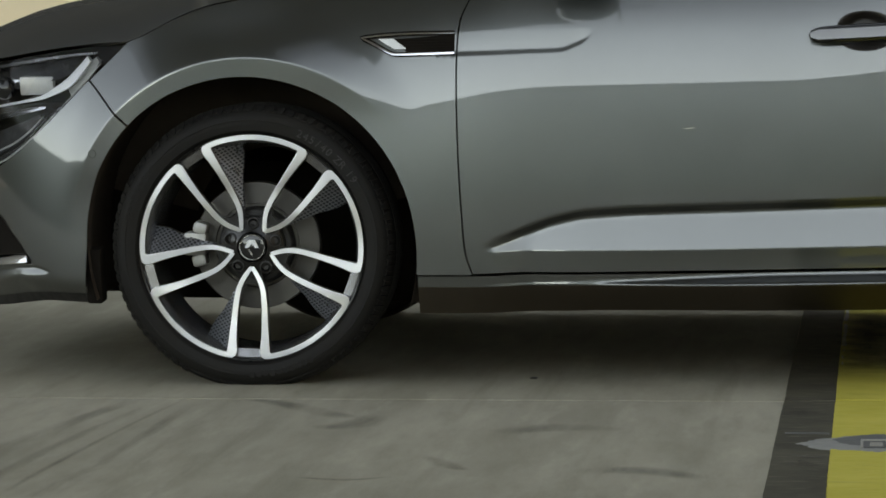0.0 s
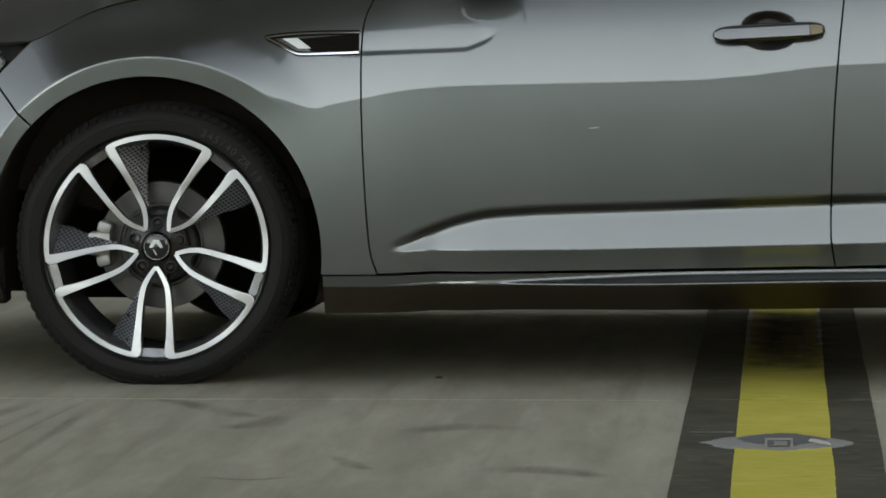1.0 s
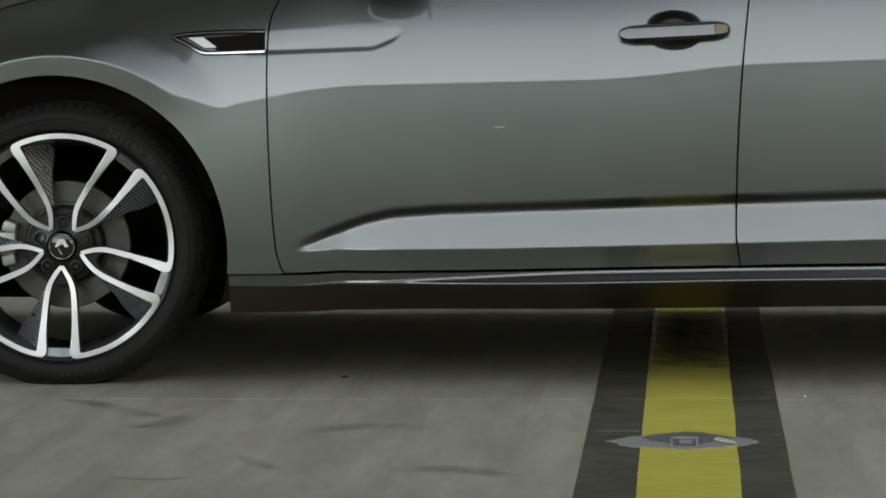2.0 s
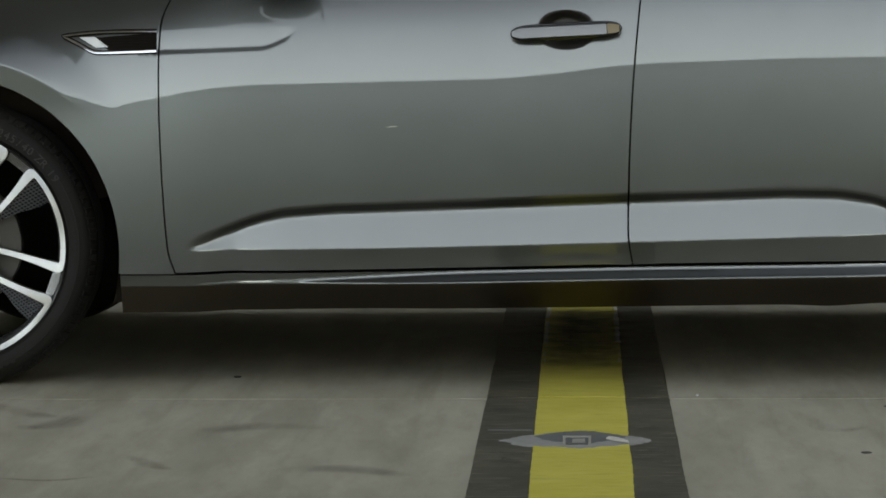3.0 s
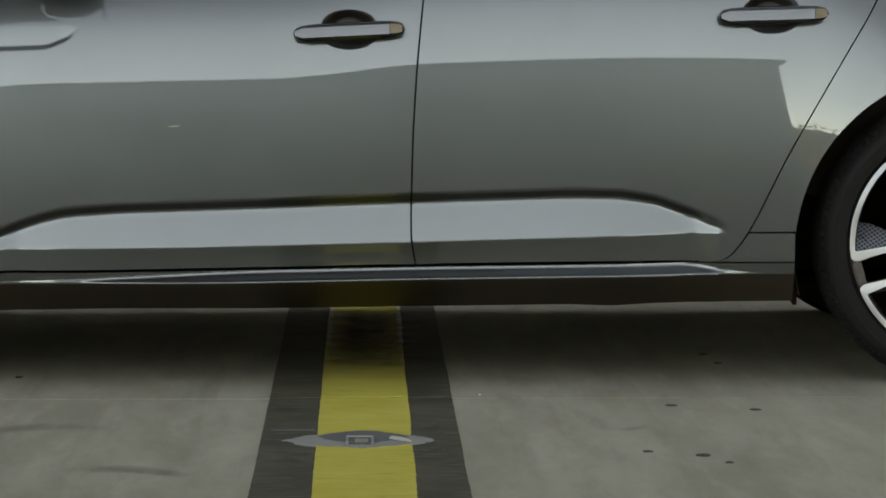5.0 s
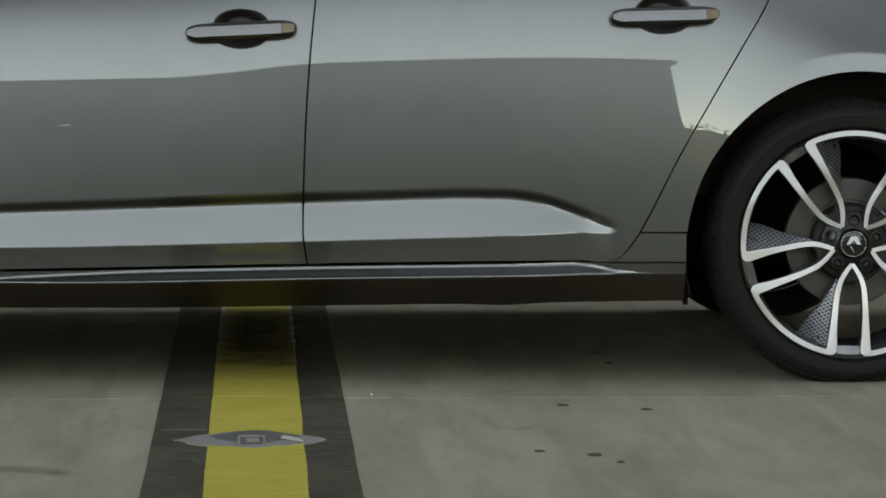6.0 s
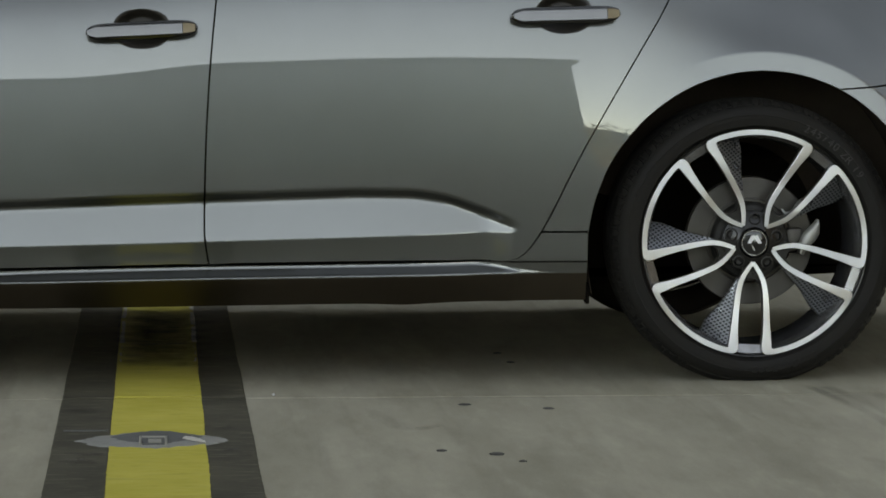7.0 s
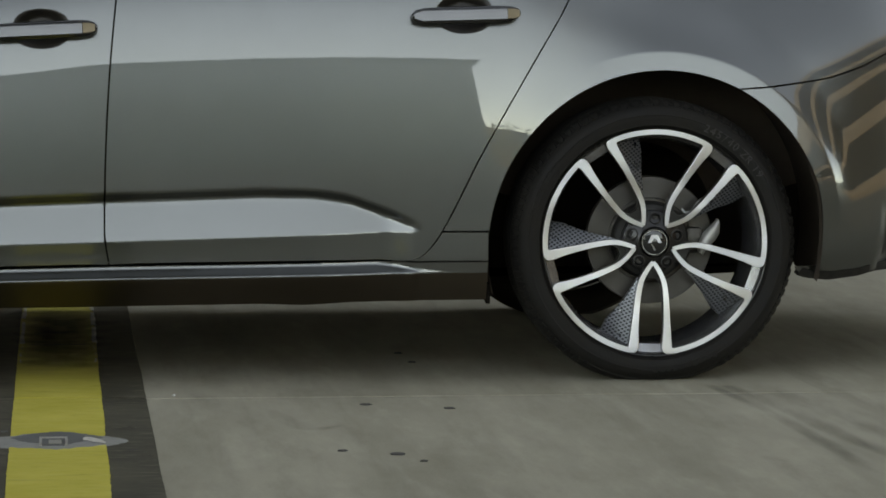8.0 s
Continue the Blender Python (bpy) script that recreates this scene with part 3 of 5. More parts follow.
for i, (x, y, sx, sy) in enumerate(((2.100, -1.238, 0.016, 0.021), (2.277, -0.502, 0.013, 0.015), (2.103, -0.421, 0.014, 0.015), (1.995, -1.181, 0.012, 0.011), (2.140, -1.346, 0.008, 0.009), (0.640, 0.169, 0.009, 0.015), (2.269, 0.634, 0.012, 0.015), (2.283, 0.425, 0.010, 0.013), (1.586, -1.146, 0.020, 0.015))):
    pebble(x, y, sx, sy, 0.0025, STONE, "small flat dark stone chip on the concrete", i)
pebble(1.695, -0.217, 0.003, 0.010, 0.003, WHITE, "tiny white stone chip on the concrete", 33)


def scuff(points, widths, seed, material=None):
    bm = bmesh.new()
    P = np.array(curve(points, 14))
    W = np.interp(np.linspace(0, 1, len(P)), np.linspace(0, 1, len(widths)), widths)
    T = np.gradient(P, axis=0)
    T /= np.linalg.norm(T, axis=1)[:, None]
    N = np.stack([-T[:, 1], T[:, 0]], 1)
    worn = bm.verts.layers.float.new("worn")
    rows = []
    m = len(P) - 1
    for i, (p, n, w) in enumerate(zip(P, N, W)):
        w *= 1.5 * (1 + 0.2 * noise.noise((p[0] * 9, p[1] * 9, seed)))
        lift = 0.0012 + 0.0002 * seed + (0.004 if 1.23 < p[0] < 1.66 else 0.0)
        row = []
        for s in (-0.5, -0.25, 0.0, 0.25, 0.5):
            v = bm.verts.new((*(p + n * w * s), lift))
            v[worn] = (1 - (2 * s) ** 2) * min(1, 6 * i / m, 6 * (m - i) / m)
            row.append(v)
        rows.append(row)
    for a, b in zip(rows, rows[1:]):
        for i in range(4):
            bm.faces.new((a[i], a[i + 1], b[i + 1], b[i]))
    return tagged(part("tyre_mark", bm, material or SCUFF, flat=True), "faint dark tyre scuff on the concrete", "tyre mark", "tyre scuffs", kind="structure")


tracks = (([(-0.239, -1.820), (-0.226, -1.531), (-0.210, -1.114), (-0.180, -0.696), (-0.135, -0.223)], (0.03, 0.024, 0.018)),
          ([(-0.081, -1.862), (-0.079, -1.757), (-0.065, -1.368), (-0.061, -0.929), (-0.067, -0.382)], (0.05, 0.035, 0.022)),
          ([(-0.314, -1.579), (-0.304, -1.203), (-0.266, -0.751), (-0.201, -0.282)], (0.06, 0.05, 0.03)),
          ([(-0.160, -1.812), (-0.157, -1.522), (-0.143, -1.121), (-0.122, -0.653), (-0.094, -0.253)], (0.014, 0.012, 0.01)),
          ([(0.032, -0.267), (0.134, -0.370), (0.244, -0.527), (0.327, -0.633)], (0.03, 0.06, 0.05)),
          ([(0.264, -0.799), (0.347, -0.744), (0.376, -0.574)], (0.05, 0.07, 0.05)),
          ([(0.343, -1.546), (0.444, -1.578), (0.533, -1.527)], (0.012, 0.026, 0.008)),
          ([(0.557, -1.230), (0.609, -1.357), (0.658, -1.442)], (0.02, 0.04, 0.02)),
          ([(2.906, -0.107), (2.915, -0.208), (2.944, -0.534), (2.962, -1.062), (2.971, -1.681)], (0.022, 0.028, 0.035)),
          ([(2.944, -0.128), (2.953, -0.211), (2.998, -0.636), (3.029, -1.067), (3.091, -1.534)], (0.03, 0.035, 0.045)),
          ([(3.022, -0.124), (3.061, -0.484), (3.100, -0.918), (3.170, -1.368)], (0.05, 0.05, 0.05)),
          ([(1.884, -0.477), (1.913, -0.679), (1.956, -0.849), (2.029, -0.782)], (0.02, 0.05, 0.02)))
tracks += (([(1.252, -1.206), (1.304, -1.238), (1.336, -1.228)], (0.02, 0.045, 0.015)), ([(1.562, -1.178), (1.586, -1.199), (1.614, -1.185)], (0.012, 0.03, 0.01)), ([(0.656, -0.874), (0.776, -0.775), (0.920, -0.807)], (0.05, 0.1, 0.04)), ([(0.843, -1.455), (0.980, -1.424), (1.120, -1.534)], (0.04, 0.09, 0.03)))
tracks += tuple(([(1.345, y), (1.42, y + 0.03), (1.50, y - 0.015), (1.532, y + 0.01)], (w, w * 1.3, w * 0.7)) for y, w in ((0.40, 0.1), (0.55, 0.14), (0.70, 0.1), (0.87, 0.16), (1.05, 0.12), (1.22, 0.14), (1.45, 0.16), (1.65, 0.12)))
tracks += (([(1.255, -1.33), (1.285, -1.345), (1.318, -1.335)], (0.05, 0.11, 0.05)), ([(1.245, -0.52), (1.28, -0.53), (1.31, -0.525)], (0.03, 0.06, 0.03)), ([(1.585, -1.27), (1.60, -1.275), (1.622, -1.27)], (0.03, 0.06, 0.02)), ([(1.565, -0.84), (1.58, -0.85), (1.6, -0.845)], (0.03, 0.06, 0.02)))
for i, (pts, ws) in enumerate(tracks):
    scuff(pts, ws, 1 + 0.5 * i)

# yellow line under the car: dirt, and the car's shade painted on
for k, x in enumerate((1.385, 1.437, 1.49)):
    scuff([(x, 0.30), (x + 0.004, 0.8), (x - 0.003, 1.2), (x, 1.68)], (0.06, 0.075, 0.07), 9.5 + 0.4 * k, DIRTSHADE)

# ---- the car ----
car = thing("car", "dark grey metallic saloon car parked on the paving", "car")

SEAM_LOW = [(0.525, 0.286), (0.75, 0.287), (1.008, 0.291), (1.3, 0.296), (1.556, 0.301)]
DOOR_F = [(0.560, 0.955), (0.540, 0.925), (0.522, 0.890), (0.506, 0.850), (0.4995, 0.778), (0.4985, 0.651), (0.5015, 0.496), (0.5075, 0.366), (0.513, 0.322), (0.525, 0.287)]
PILLAR = [(1.585, 0.985), (1.575, 0.894), (1.563, 0.769), (1.5545, 0.643), (1.5495, 0.516), (1.5475, 0.388), (1.5495, 0.349), (1.5575, 0.301)]
DOOR_R = [(2.640, 0.985), (2.588, 0.884), (2.520, 0.772), (2.449, 0.649), (2.387, 0.535), (2.325, 0.408), (2.290, 0.348), (2.259, 0.316), (2.222, 0.305)]
HOOD_EDGE = [(-0.70, 0.742), (-0.636, 0.756), (-0.46, 0.782), (-0.34, 0.795), (-0.284, 0.801), (-0.231, 0.823), (-0.18, 0.849), (-0.123, 0.872), (-0.065, 0.887), (0.05, 0.905), (0.25, 0.928), (0.42, 0.945), (0.553, 0.957)]
LAMP_EDGE = [(-0.284, 0.801), (-0.331, 0.758), (-0.378, 0.714), (-0.449, 0.648), (-0.524, 0.583), (-0.578, 0.540), (-0.638, 0.504), (-0.72, 0.475)]
G = 0.002  # half a shut line


def arc(k, a0, a1, r=ARCH_R, n=40):
    ax, az = ARCHES[k]
    return [(ax + r * math.cos(radians(a0 + (a1 - a0) * i / n)), az + r * math.sin(radians(a0 + (a1 - a0) * i / n))) for i in range(n + 1)]


def shift(points, dx, dz=0.0):
    return [(x + dx, z + dz) for x, z in points]


SEAM_TABLE = soft_table([(0.3, 0.286), (0.525, 0.286), (1.008, 0.291), (1.556, 0.301), (2.02, 0.306), (2.24, 0.308), (2.6, 0.309)], 0.05)


def sill_skin(x, z):
    """The sill: a narrow upward ledge under the doors, then a face that tucks under."""
    x, z = np.asarray(x, float), np.asarray(z, float)
    top = SEAM_TABLE(x)
    k = smooth(0.52, 0.60, x) * (1 - smooth(2.31, 2.36, x))
    v = ramp(top - z, 0.0015)
    y0 = flank(x, np.maximum(z, top))
    # the ledge starts as a thin wedge at its lower edge and runs out the same way: a short slope, a flatter shelf, a rounded rim
    start = 0.005 + 0.0205 * np.clip(1 - smooth(0.50, 1.25, x) + smooth(2.14, 2.335, x), 0, 1)
    shelf = np.minimum(start + 0.0072, 0.0255)
    tuck = 0.04 + 0.32 * smooth(0.40, 0.95, x) * (1 - smooth(1.95, 2.40, x))
    ledge = -k * (0.34 * ramp(top - start - z, 0.0008) + 1.56 * ramp(top - shelf - z, 0.0010) - 0.34 * ramp(top - 0.0278 - z, 0.0010) - 1.56 * ramp(top - 0.0255 - z, 0.0010))
    return y0 + ledge + 0.16 * v + tuck * ramp(top - 0.034 - z, 0.006)


def rows_of(table, x0, x1, offsets, step=0.011):
    xs = np.arange(x0, x1, step)
    return [np.stack([xs, table(xs) + d], 1).tolist() for d in offsets]


CREASE_ROWS = (rows_of(CREASE_TOP, 0.54, 2.27, (0.040, 0.034, 0.029, 0.024, 0.019, 0.014, 0.009, 0.006, 0.004, 0.002, 0.0, -0.002, -0.004, -0.006, -0.009), 0.006)
               + rows_of(CREASE_LOW, 0.54, 2.27, (0.0085, 0.006, 0.0042, 0.0028, 0.0014, 0.0, -0.0014, -0.0028, -0.0042, -0.006, -0.0085), 0.006))
FLAG_ROWS = rows_of(FLAG_LOW, 0.49, 0.83, (-0.013, -0.011, -0.009, -0.007, -0.005, -0.003, -0.001, 0.001, 0.003, 0.005), 0.007) + rows_of(FLAG_TOP, 0.49, 0.83, (-0.003, 0.0, 0.003), 0.009)
BOWL_ROWS = [[(hx + 0.065 * q * math.cos(a), hz + 0.0455 * q * math.sin(a)) for a in np.linspace(0, 2 * math.pi, 61)[:-1]] for hx, hz in HANDLES for q in (1.03, 1.0, 0.95, 0.9, 0.84, 0.78, 0.71, 0.64, 0.56, 0.48, 0.42)]
FLARE_R = (0.405, 0.418, 0.428, 0.434, 0.4372, 0.4387, 0.4402, 0.4417, 0.4445, 0.449, 0.455, 0.464, 0.475, 0.492, 0.515, 0.545)
FLARE_ROWS = [[(ARCHES[k][0] + (r + 0.006 * (1 - k) * math.cos(a)) * math.cos(a), ARCHES[k][1] + (r + 0.006 * (1 - k) * math.cos(a)) * math.sin(a)) for a in np.linspace(-0.2, math.pi + 0.2, 261)] for k in (0, 1) for r in FLARE_R]

# front door and rear door
front_outline = shift(curve(DOOR_F, 4), G) + shift(curve(SEAM_LOW, 4)[1:], 0, G)[:-1] + shift(curve(PILLAR, 4)[::-1], -G)
front_door = panel("front_door", front_outline, PAINT, car, flank, lines=CREASE_ROWS + FLAG_ROWS + BOWL_ROWS[:11])
rear_low = [(1.5575, 0.301), (1.8, 0.304), (2.02, 0.3055), (2.222, 0.305)]
rear_outline = shift(curve(PILLAR, 4), G) + shift(curve(rear_low, 4)[1:-1], 0, G) + shift(curve(DOOR_R, 4)[::-1], -G)
rear_door = panel("rear_door", rear_outline, PAINT, car, flank, lines=CREASE_ROWS + BOWL_ROWS[11:] + FLARE_ROWS[16:])

bm = bmesh.new()
rings = [[(1.022 + 0.014 * c, float(flank(1.022, 0.611)) - d, 0.611 + 0.0014 * q + 0.05 * 0.014 * c) for c, q in ((-1, 0), (-0.3, 0.7), (0.5, 1), (1, 0.3), (0.5, -0.5), (-0.5, -0.8))] for d in (0.0004, 0.0010)]
loft(bm, rings)
part("dust_smear", bm, STEEL, front_door, "small pale smear of dust", flat=True)

# front wing, over the arch
wing = (curve(HOOD_EDGE[4:], 4) + shift(curve(DOOR_F, 4), -G)[1:] + [(0.523, 0.2845), (0.3985, 0.2845)]
        + arc(0, -7.2, 133.8) + [(-0.3755, 0.7155)])
front_wing = panel("front_wing", wing, PAINT, car, flank, lines=FLARE_ROWS[:16])

# rear wing
RB_SEAM = [(2.985, 0.688), (3.107, 0.696), (3.19, 0.705), (3.248, 0.718), (3.293, 0.731), (3.352, 0.753), (3.42, 0.775), (3.55, 0.80), (3.68, 0.81)]
rear_wing_outline = (shift(curve(DOOR_R, 4), G)[:23] + [(2.3085, 0.3735), (2.411, 0.3735)] + arc(1, 174.6, 63.2)
                     + shift(curve(RB_SEAM, 4), 0, G) + [(3.68, 0.95), (3.60, 1.0), (3.2, 1.0), (2.9, 0.992), (2.652, 0.987)])
rear_wing = panel("rear_wing", rear_wing_outline, PAINT, car, flank, lines=FLARE_ROWS[16:])

# sill
low_tail = [p for p in shift(curve(DOOR_R, 4), G) if p[1] < 0.369]
sill_low = soft_table([(0.39, 0.200), (0.7, 0.201), (1.006, 0.207), (1.5, 0.212), (1.9, 0.216), (2.0, 0.212), (2.1, 0.219), (2.417, 0.222)], 0.012)
sill_split = lambda x: 0.0300
sill = ruled("sill", np.linspace(0.3985, 2.4125, 220), lambda x: SEAM_TABLE(x) - 0.0052, lambda x: SEAM_TABLE(x) - sill_split(x) + 0.0003,
             (0, 0.001, 0.002, 0.004, 0.006, 0.0072, 0.0085, 0.010, 0.0125, 0.015, 0.017, 0.0183, 0.0193, 0.0203, 0.0211, 0.0219, 0.0226, 0.0233, 0.024), 2, PAINT, car, sill_skin)
# same painted sill carried on down, its shade given by the darker material
sill_skirt = ruled("sill_skirt", np.linspace(0.3985, 2.4125, 160), lambda x: SEAM_TABLE(x) - sill_split(x), lambda x: sill_low(x) - 0.006, (0, 0.001, 0.002, 0.003, 0.004), 10, SILLDARK, car,
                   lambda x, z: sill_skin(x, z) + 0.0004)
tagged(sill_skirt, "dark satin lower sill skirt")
sill_end_outline = [(2.411, 0.3695), (2.3065, 0.3695)] + low_tail + [(2.19, 0.3035), (2.22, 0.3063), (2.3, 0.3065), (2.4125, 0.3065)]
sill_end = panel("sill_end", sill_end_outline, PAINT, car, sill_skin, flange=0.03)

# front bumper: below the lamp, round the nose
CHIN_TOP = soft_table([(-0.90, 0.222), (-0.66, 0.260), (-0.545, 0.2795), (-0.495, 0.2735), (-0.46, 0.2665), (-0.3, 0.24)], 0.006)
CHIN_LOW = soft_table([(-0.90, 0.197), (-0.66, 0.240), (-0.552, 0.2605), (-0.495, 0.2725), (-0.46, 0.281), (-0.3, 0.32)], 0.006)


def nose_skin(x, z):
    x, z = np.asarray(x, float), np.asarray(z, float)
    y = skin(x, z)
    k = smooth(-0.44, -0.56, x)
    # chin: a narrow upward facet under the air blade that runs out to a point, then the foot tucks in
    top, low = CHIN_TOP(x), CHIN_LOW(x)
    h = np.maximum(0, top - low)
    t = 0.55 * smooth(0, 0.006, h)
    y = y + 0.9 * smooth(0, 0.008, h) * ramp(top + 0.004 - z, 0.0016) - (t + 0.9 * smooth(0, 0.008, h)) * ramp(top - z, 0.0016) + t * ramp(np.minimum(low, top) - z, 0.0016)
    y = y + 0.95 * ramp(np.minimum(low, 0.250) - 0.004 - z, 0.008)
    # air intake scoop
    edge = -0.558 - (z - 0.290) * 0.95
    return y + 0.045 * smooth(edge + 0.006, edge - 0.03, x) * smooth(0.283, 0.290, z) * smooth(0.46, 0.42, z)


bumper_outline = (shift(LAMP_EDGE[2:], -0.003, -0.002) + [(-0.83, 0.45), (-0.84, 0.30), (-0.80, 0.165), (-0.672, 0.176), (-0.524, 0.198), (-0.406, 0.207), (-0.396, 0.30)]
                  + arc(0, 180, 134.6)[1:] + [(-0.3795, 0.7125)])
front_bumper = panel("front_bumper", bumper_outline, PAINT, car, nose_skin, flange=0.005, lines=FLARE_ROWS[:16] + [p for tab in (CHIN_TOP, CHIN_LOW) for p in rows_of(tab, -0.83, -0.45, (-0.006, -0.004, -0.002, 0.0, 0.002, 0.004, 0.006, 0.009), 0.005)])

def tail_skin(x, z):
    x, z = np.asarray(x, float), np.asarray(z, float)
    y = skin(x, z)
    return y + 0.03 * smooth(0.405, 0.385, z + 0.02 * smooth(3.36, 3.41, x) - 0.02) * smooth(3.35, 3.41, x) + 0.8 * ramp(0.315 - z, 0.02)


rb_bottom = [(3.84, 0.26), (3.6, 0.255), (3.371, 0.254), (3.32, 0.247), (3.267, 0.245), (3.24, 0.2435), (3.211, 0.248), (3.18, 0.253), (3.157, 0.261), (3.14, 0.28)]
rear_bumper_outline = shift(curve(RB_SEAM, 4), 0, -G)[::-1] + arc(1, 62.6, -8)[0:] + rb_bottom[::-1] + [(3.86, 0.5), (3.84, 0.80)]
rear_bumper = panel("rear_bumper", rear_bumper_outline, PAINT, car, tail_skin, flange=0.005, lines=FLARE_ROWS[16:])

# black strips added for the shade along the bumpers' lower edges
bm = bmesh.new()
ribbon(bm, [(x, z + 0.006) for x, z in curve(rb_bottom[1:-1], 3)], [0.022] * len(curve(rb_bottom[1:-1], 3)), lambda x, z: tail_skin(x, z) - 0.0015, 0.03)
part("lower_valance", bm, PLASTIC, rear_bumper, "black plastic lower edge")
bm = bmesh.new()
chin = curve([(-0.80, 0.174), (-0.672, 0.186), (-0.60, 0.197), (-0.524, 0.208), (-0.45, 0.2145), (-0.409, 0.217)], 5)
ribbon(bm, chin, [0.024] * len(chin), lambda x, z: nose_skin(x, z) - 0.0015, 0.03)
part("lower_valance", bm, PLASTIC, front_bumper, "black plastic lower edge")

# dark inner body behind the shut lines
inner_outline = ([(-0.66, 0.74), (-0.66, 0.26), (-0.42, 0.26)] + arc(0, 180, 0, 0.425) + [(0.44, 0.22), (2.37, 0.23)] + arc(1, 180, 0, 0.425)
                 + [(3.26, 0.29), (3.7, 0.30), (3.7, 0.9), (2.6, 0.95), (1.6, 0.94), (0.5, 0.90), (-0.05, 0.84), (-0.3, 0.76)])
inner = panel("inner_panel", inner_outline[::-1], GAP, car, lambda x, z: skin(x, z) + 0.05, dx=0.05, dz=0.05, flange=0.02)

for ob in (front_wing, rear_wing, sill, sill_end, sill_skirt, front_bumper, rear_bumper, inner):
    mirrored(ob, car)

# side vent on the wing
vent_y = lambda x, z: skin(x, z) - 0.004
bm = bmesh.new()
rim = [(0.4945, 0.8265), (0.40, 0.8245), (0.331, 0.8205), (0.278, 0.8145), (0.316, 0.797), (0.345, 0.782), (0.365, 0.7785), (0.43, 0.7800), (0.4945, 0.7825)]
path = curve(rim[:4], 6) + curve(rim[3:], 6)[1:]
ribbon(bm, path, [0.0036 if p[1] > 0.808 else 0.0055 for p in path], vent_y, 0.012, crown=0.002)
part("vent_surround", bm, CHROME, front_wing, "polished chrome vent surround")
bm = bmesh.new()
ribbon(bm, [(x, z - 0.0006) for x, z in path], [0.0105] * len(path), lambda x, z: skin(x, z) - 0.0022, 0.008)
part("vent_seal", bm, GAP, front_wing, "thin black seal round the vent")
bm = bmesh.new()
loft(bm, [[(x, float(vent_y(x, z)) + d, z) for x, z in ((0.345, 0.810), (0.4945, 0.8225), (0.4945, 0.786), (0.385, 0.783))] for d in (0.003, 0.02)])
part("vent_grille", bm, GAP, front_wing, "black slatted vent insert", flat=True)
for i in range(4):
    bm = bmesh.new()
    z = 0.7915 + 0.0062 * i
    ribbon(bm, [(0.392 - 0.009 * i, z), (0.43, z + 0.0012), (0.493, z + 0.003)], [0.0028] * 3, lambda x, z: vent_y(x, z) + 0.001, 0.004)
    part("vent_slat", bm, GAP, front_wing)
bm = bmesh.new()
tri = ((0.318, 0.8115), (0.352, 0.8125), (0.384, 0.7905), (0.356, 0.7895))
loft(bm, [[(x, float(vent_y(x, z)) + d, z) for x, z in tri] for d in (-0.001, 0.012)])
part("vent_blade", bm, WHITE, front_wing, "pale satin vent blade", flat=True)


def door_handle(door, cx, cz, slope):
    """A pull bar that stands off the door, with a bright face and a lock cover at its rear end."""
    def bar(x0, x1, z_half, y_out, y_in, squeeze):
        rings = []
        n = 26
        for i in range(n + 1):
            u = 0.5 - 0.5 * math.cos(math.pi * i / n)
            x = x0 + (x1 - x0) * u
            e = (1 - abs(2 * u - 1) ** 7) ** 0.5 * (1 - squeeze) + squeeze
            e = max(e, 0.05)
            zc = cz + slope * (x - cx)
            yb = float(skin(x, zc))
            ring = []
            for k in range(20):
                a = 2 * math.pi * k / 20
                c, s = math.cos(a), math.sin(a)
                ring.append((x, yb - y_in - (y_out - y_in) * (0.5 + 0.5 * math.copysign(abs(c) ** 0.55, c)) * (0.55 + 0.45 * e),
                             zc + z_half * e * math.copysign(abs(s) ** 0.6, s) * (1 - 0.12 * (c < 0))))
            rings.append(ring)
        return rings
    # added lining over the painted bowl, carries its dark reflection as colour
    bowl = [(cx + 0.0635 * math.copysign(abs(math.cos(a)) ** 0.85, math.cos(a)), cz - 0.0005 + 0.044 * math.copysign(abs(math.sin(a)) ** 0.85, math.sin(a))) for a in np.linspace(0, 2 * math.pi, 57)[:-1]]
    panel("handle_bowl", bowl, BOWLDARK, door, lambda x, z: flank(x, z) - 0.0009, dx=0.006, dz=0.005, flange=0.001, label="dark recessed bowl behind the handle")
    bm = bmesh.new()
    loft(bm, bar(cx - 0.123, cx + 0.123, 0.0195, 0.040, 0.012, 0.0))
    bmesh.ops.recalc_face_normals(bm, faces=bm.faces)
    part("handle_bar", bm, GLOSSBLACK, door, "dark door handle bar")
    bm = bmesh.new()
    face = lambda x, z: float(skin(x, cz)) - 0.0430 + 0.30 * (z - cz - slope * (x - cx))
    path = [(cx + d, cz + 0.003 + slope * d) for d in np.linspace(-0.119, 0.089, 24)]
    ribbon(bm, path, [0.025 * min(1, 0.45 + 7 * (i / 23)) for i in range(24)], face, 0.006, crown=0.005)
    part("handle_face", bm, SATIN, door, "satin silver handle face")
    bm = bmesh.new()
    path = [(cx + d, cz + 0.003 + slope * d) for d in np.linspace(0.0905, 0.117, 10)]
    ribbon(bm, path, [0.024 * (1 - 0.35 * (i / 9) ** 3) for i in range(10)], face, 0.006, crown=0.003)
    part("lock_cover", bm, WARMTINT, door, "warm satin lock cover")
    for d in (-0.100, 0.100):
        bm = bmesh.new()
        x, z = cx + d, cz + slope * d
        y = float(skin(x, z))
        box(bm, x - 0.014, x + 0.014, y - 0.02, y + 0.004, z - 0.011, z + 0.011, 0.004)
        part("handle_foot", bm, GLOSSBLACK, door)


door_handle(front_door, 1.4105, 0.8265, 0.052)
door_handle(rear_door, 2.3495, 0.8605, 0.024)
for ob in (front_door, rear_door):
    mirrored(ob, car)

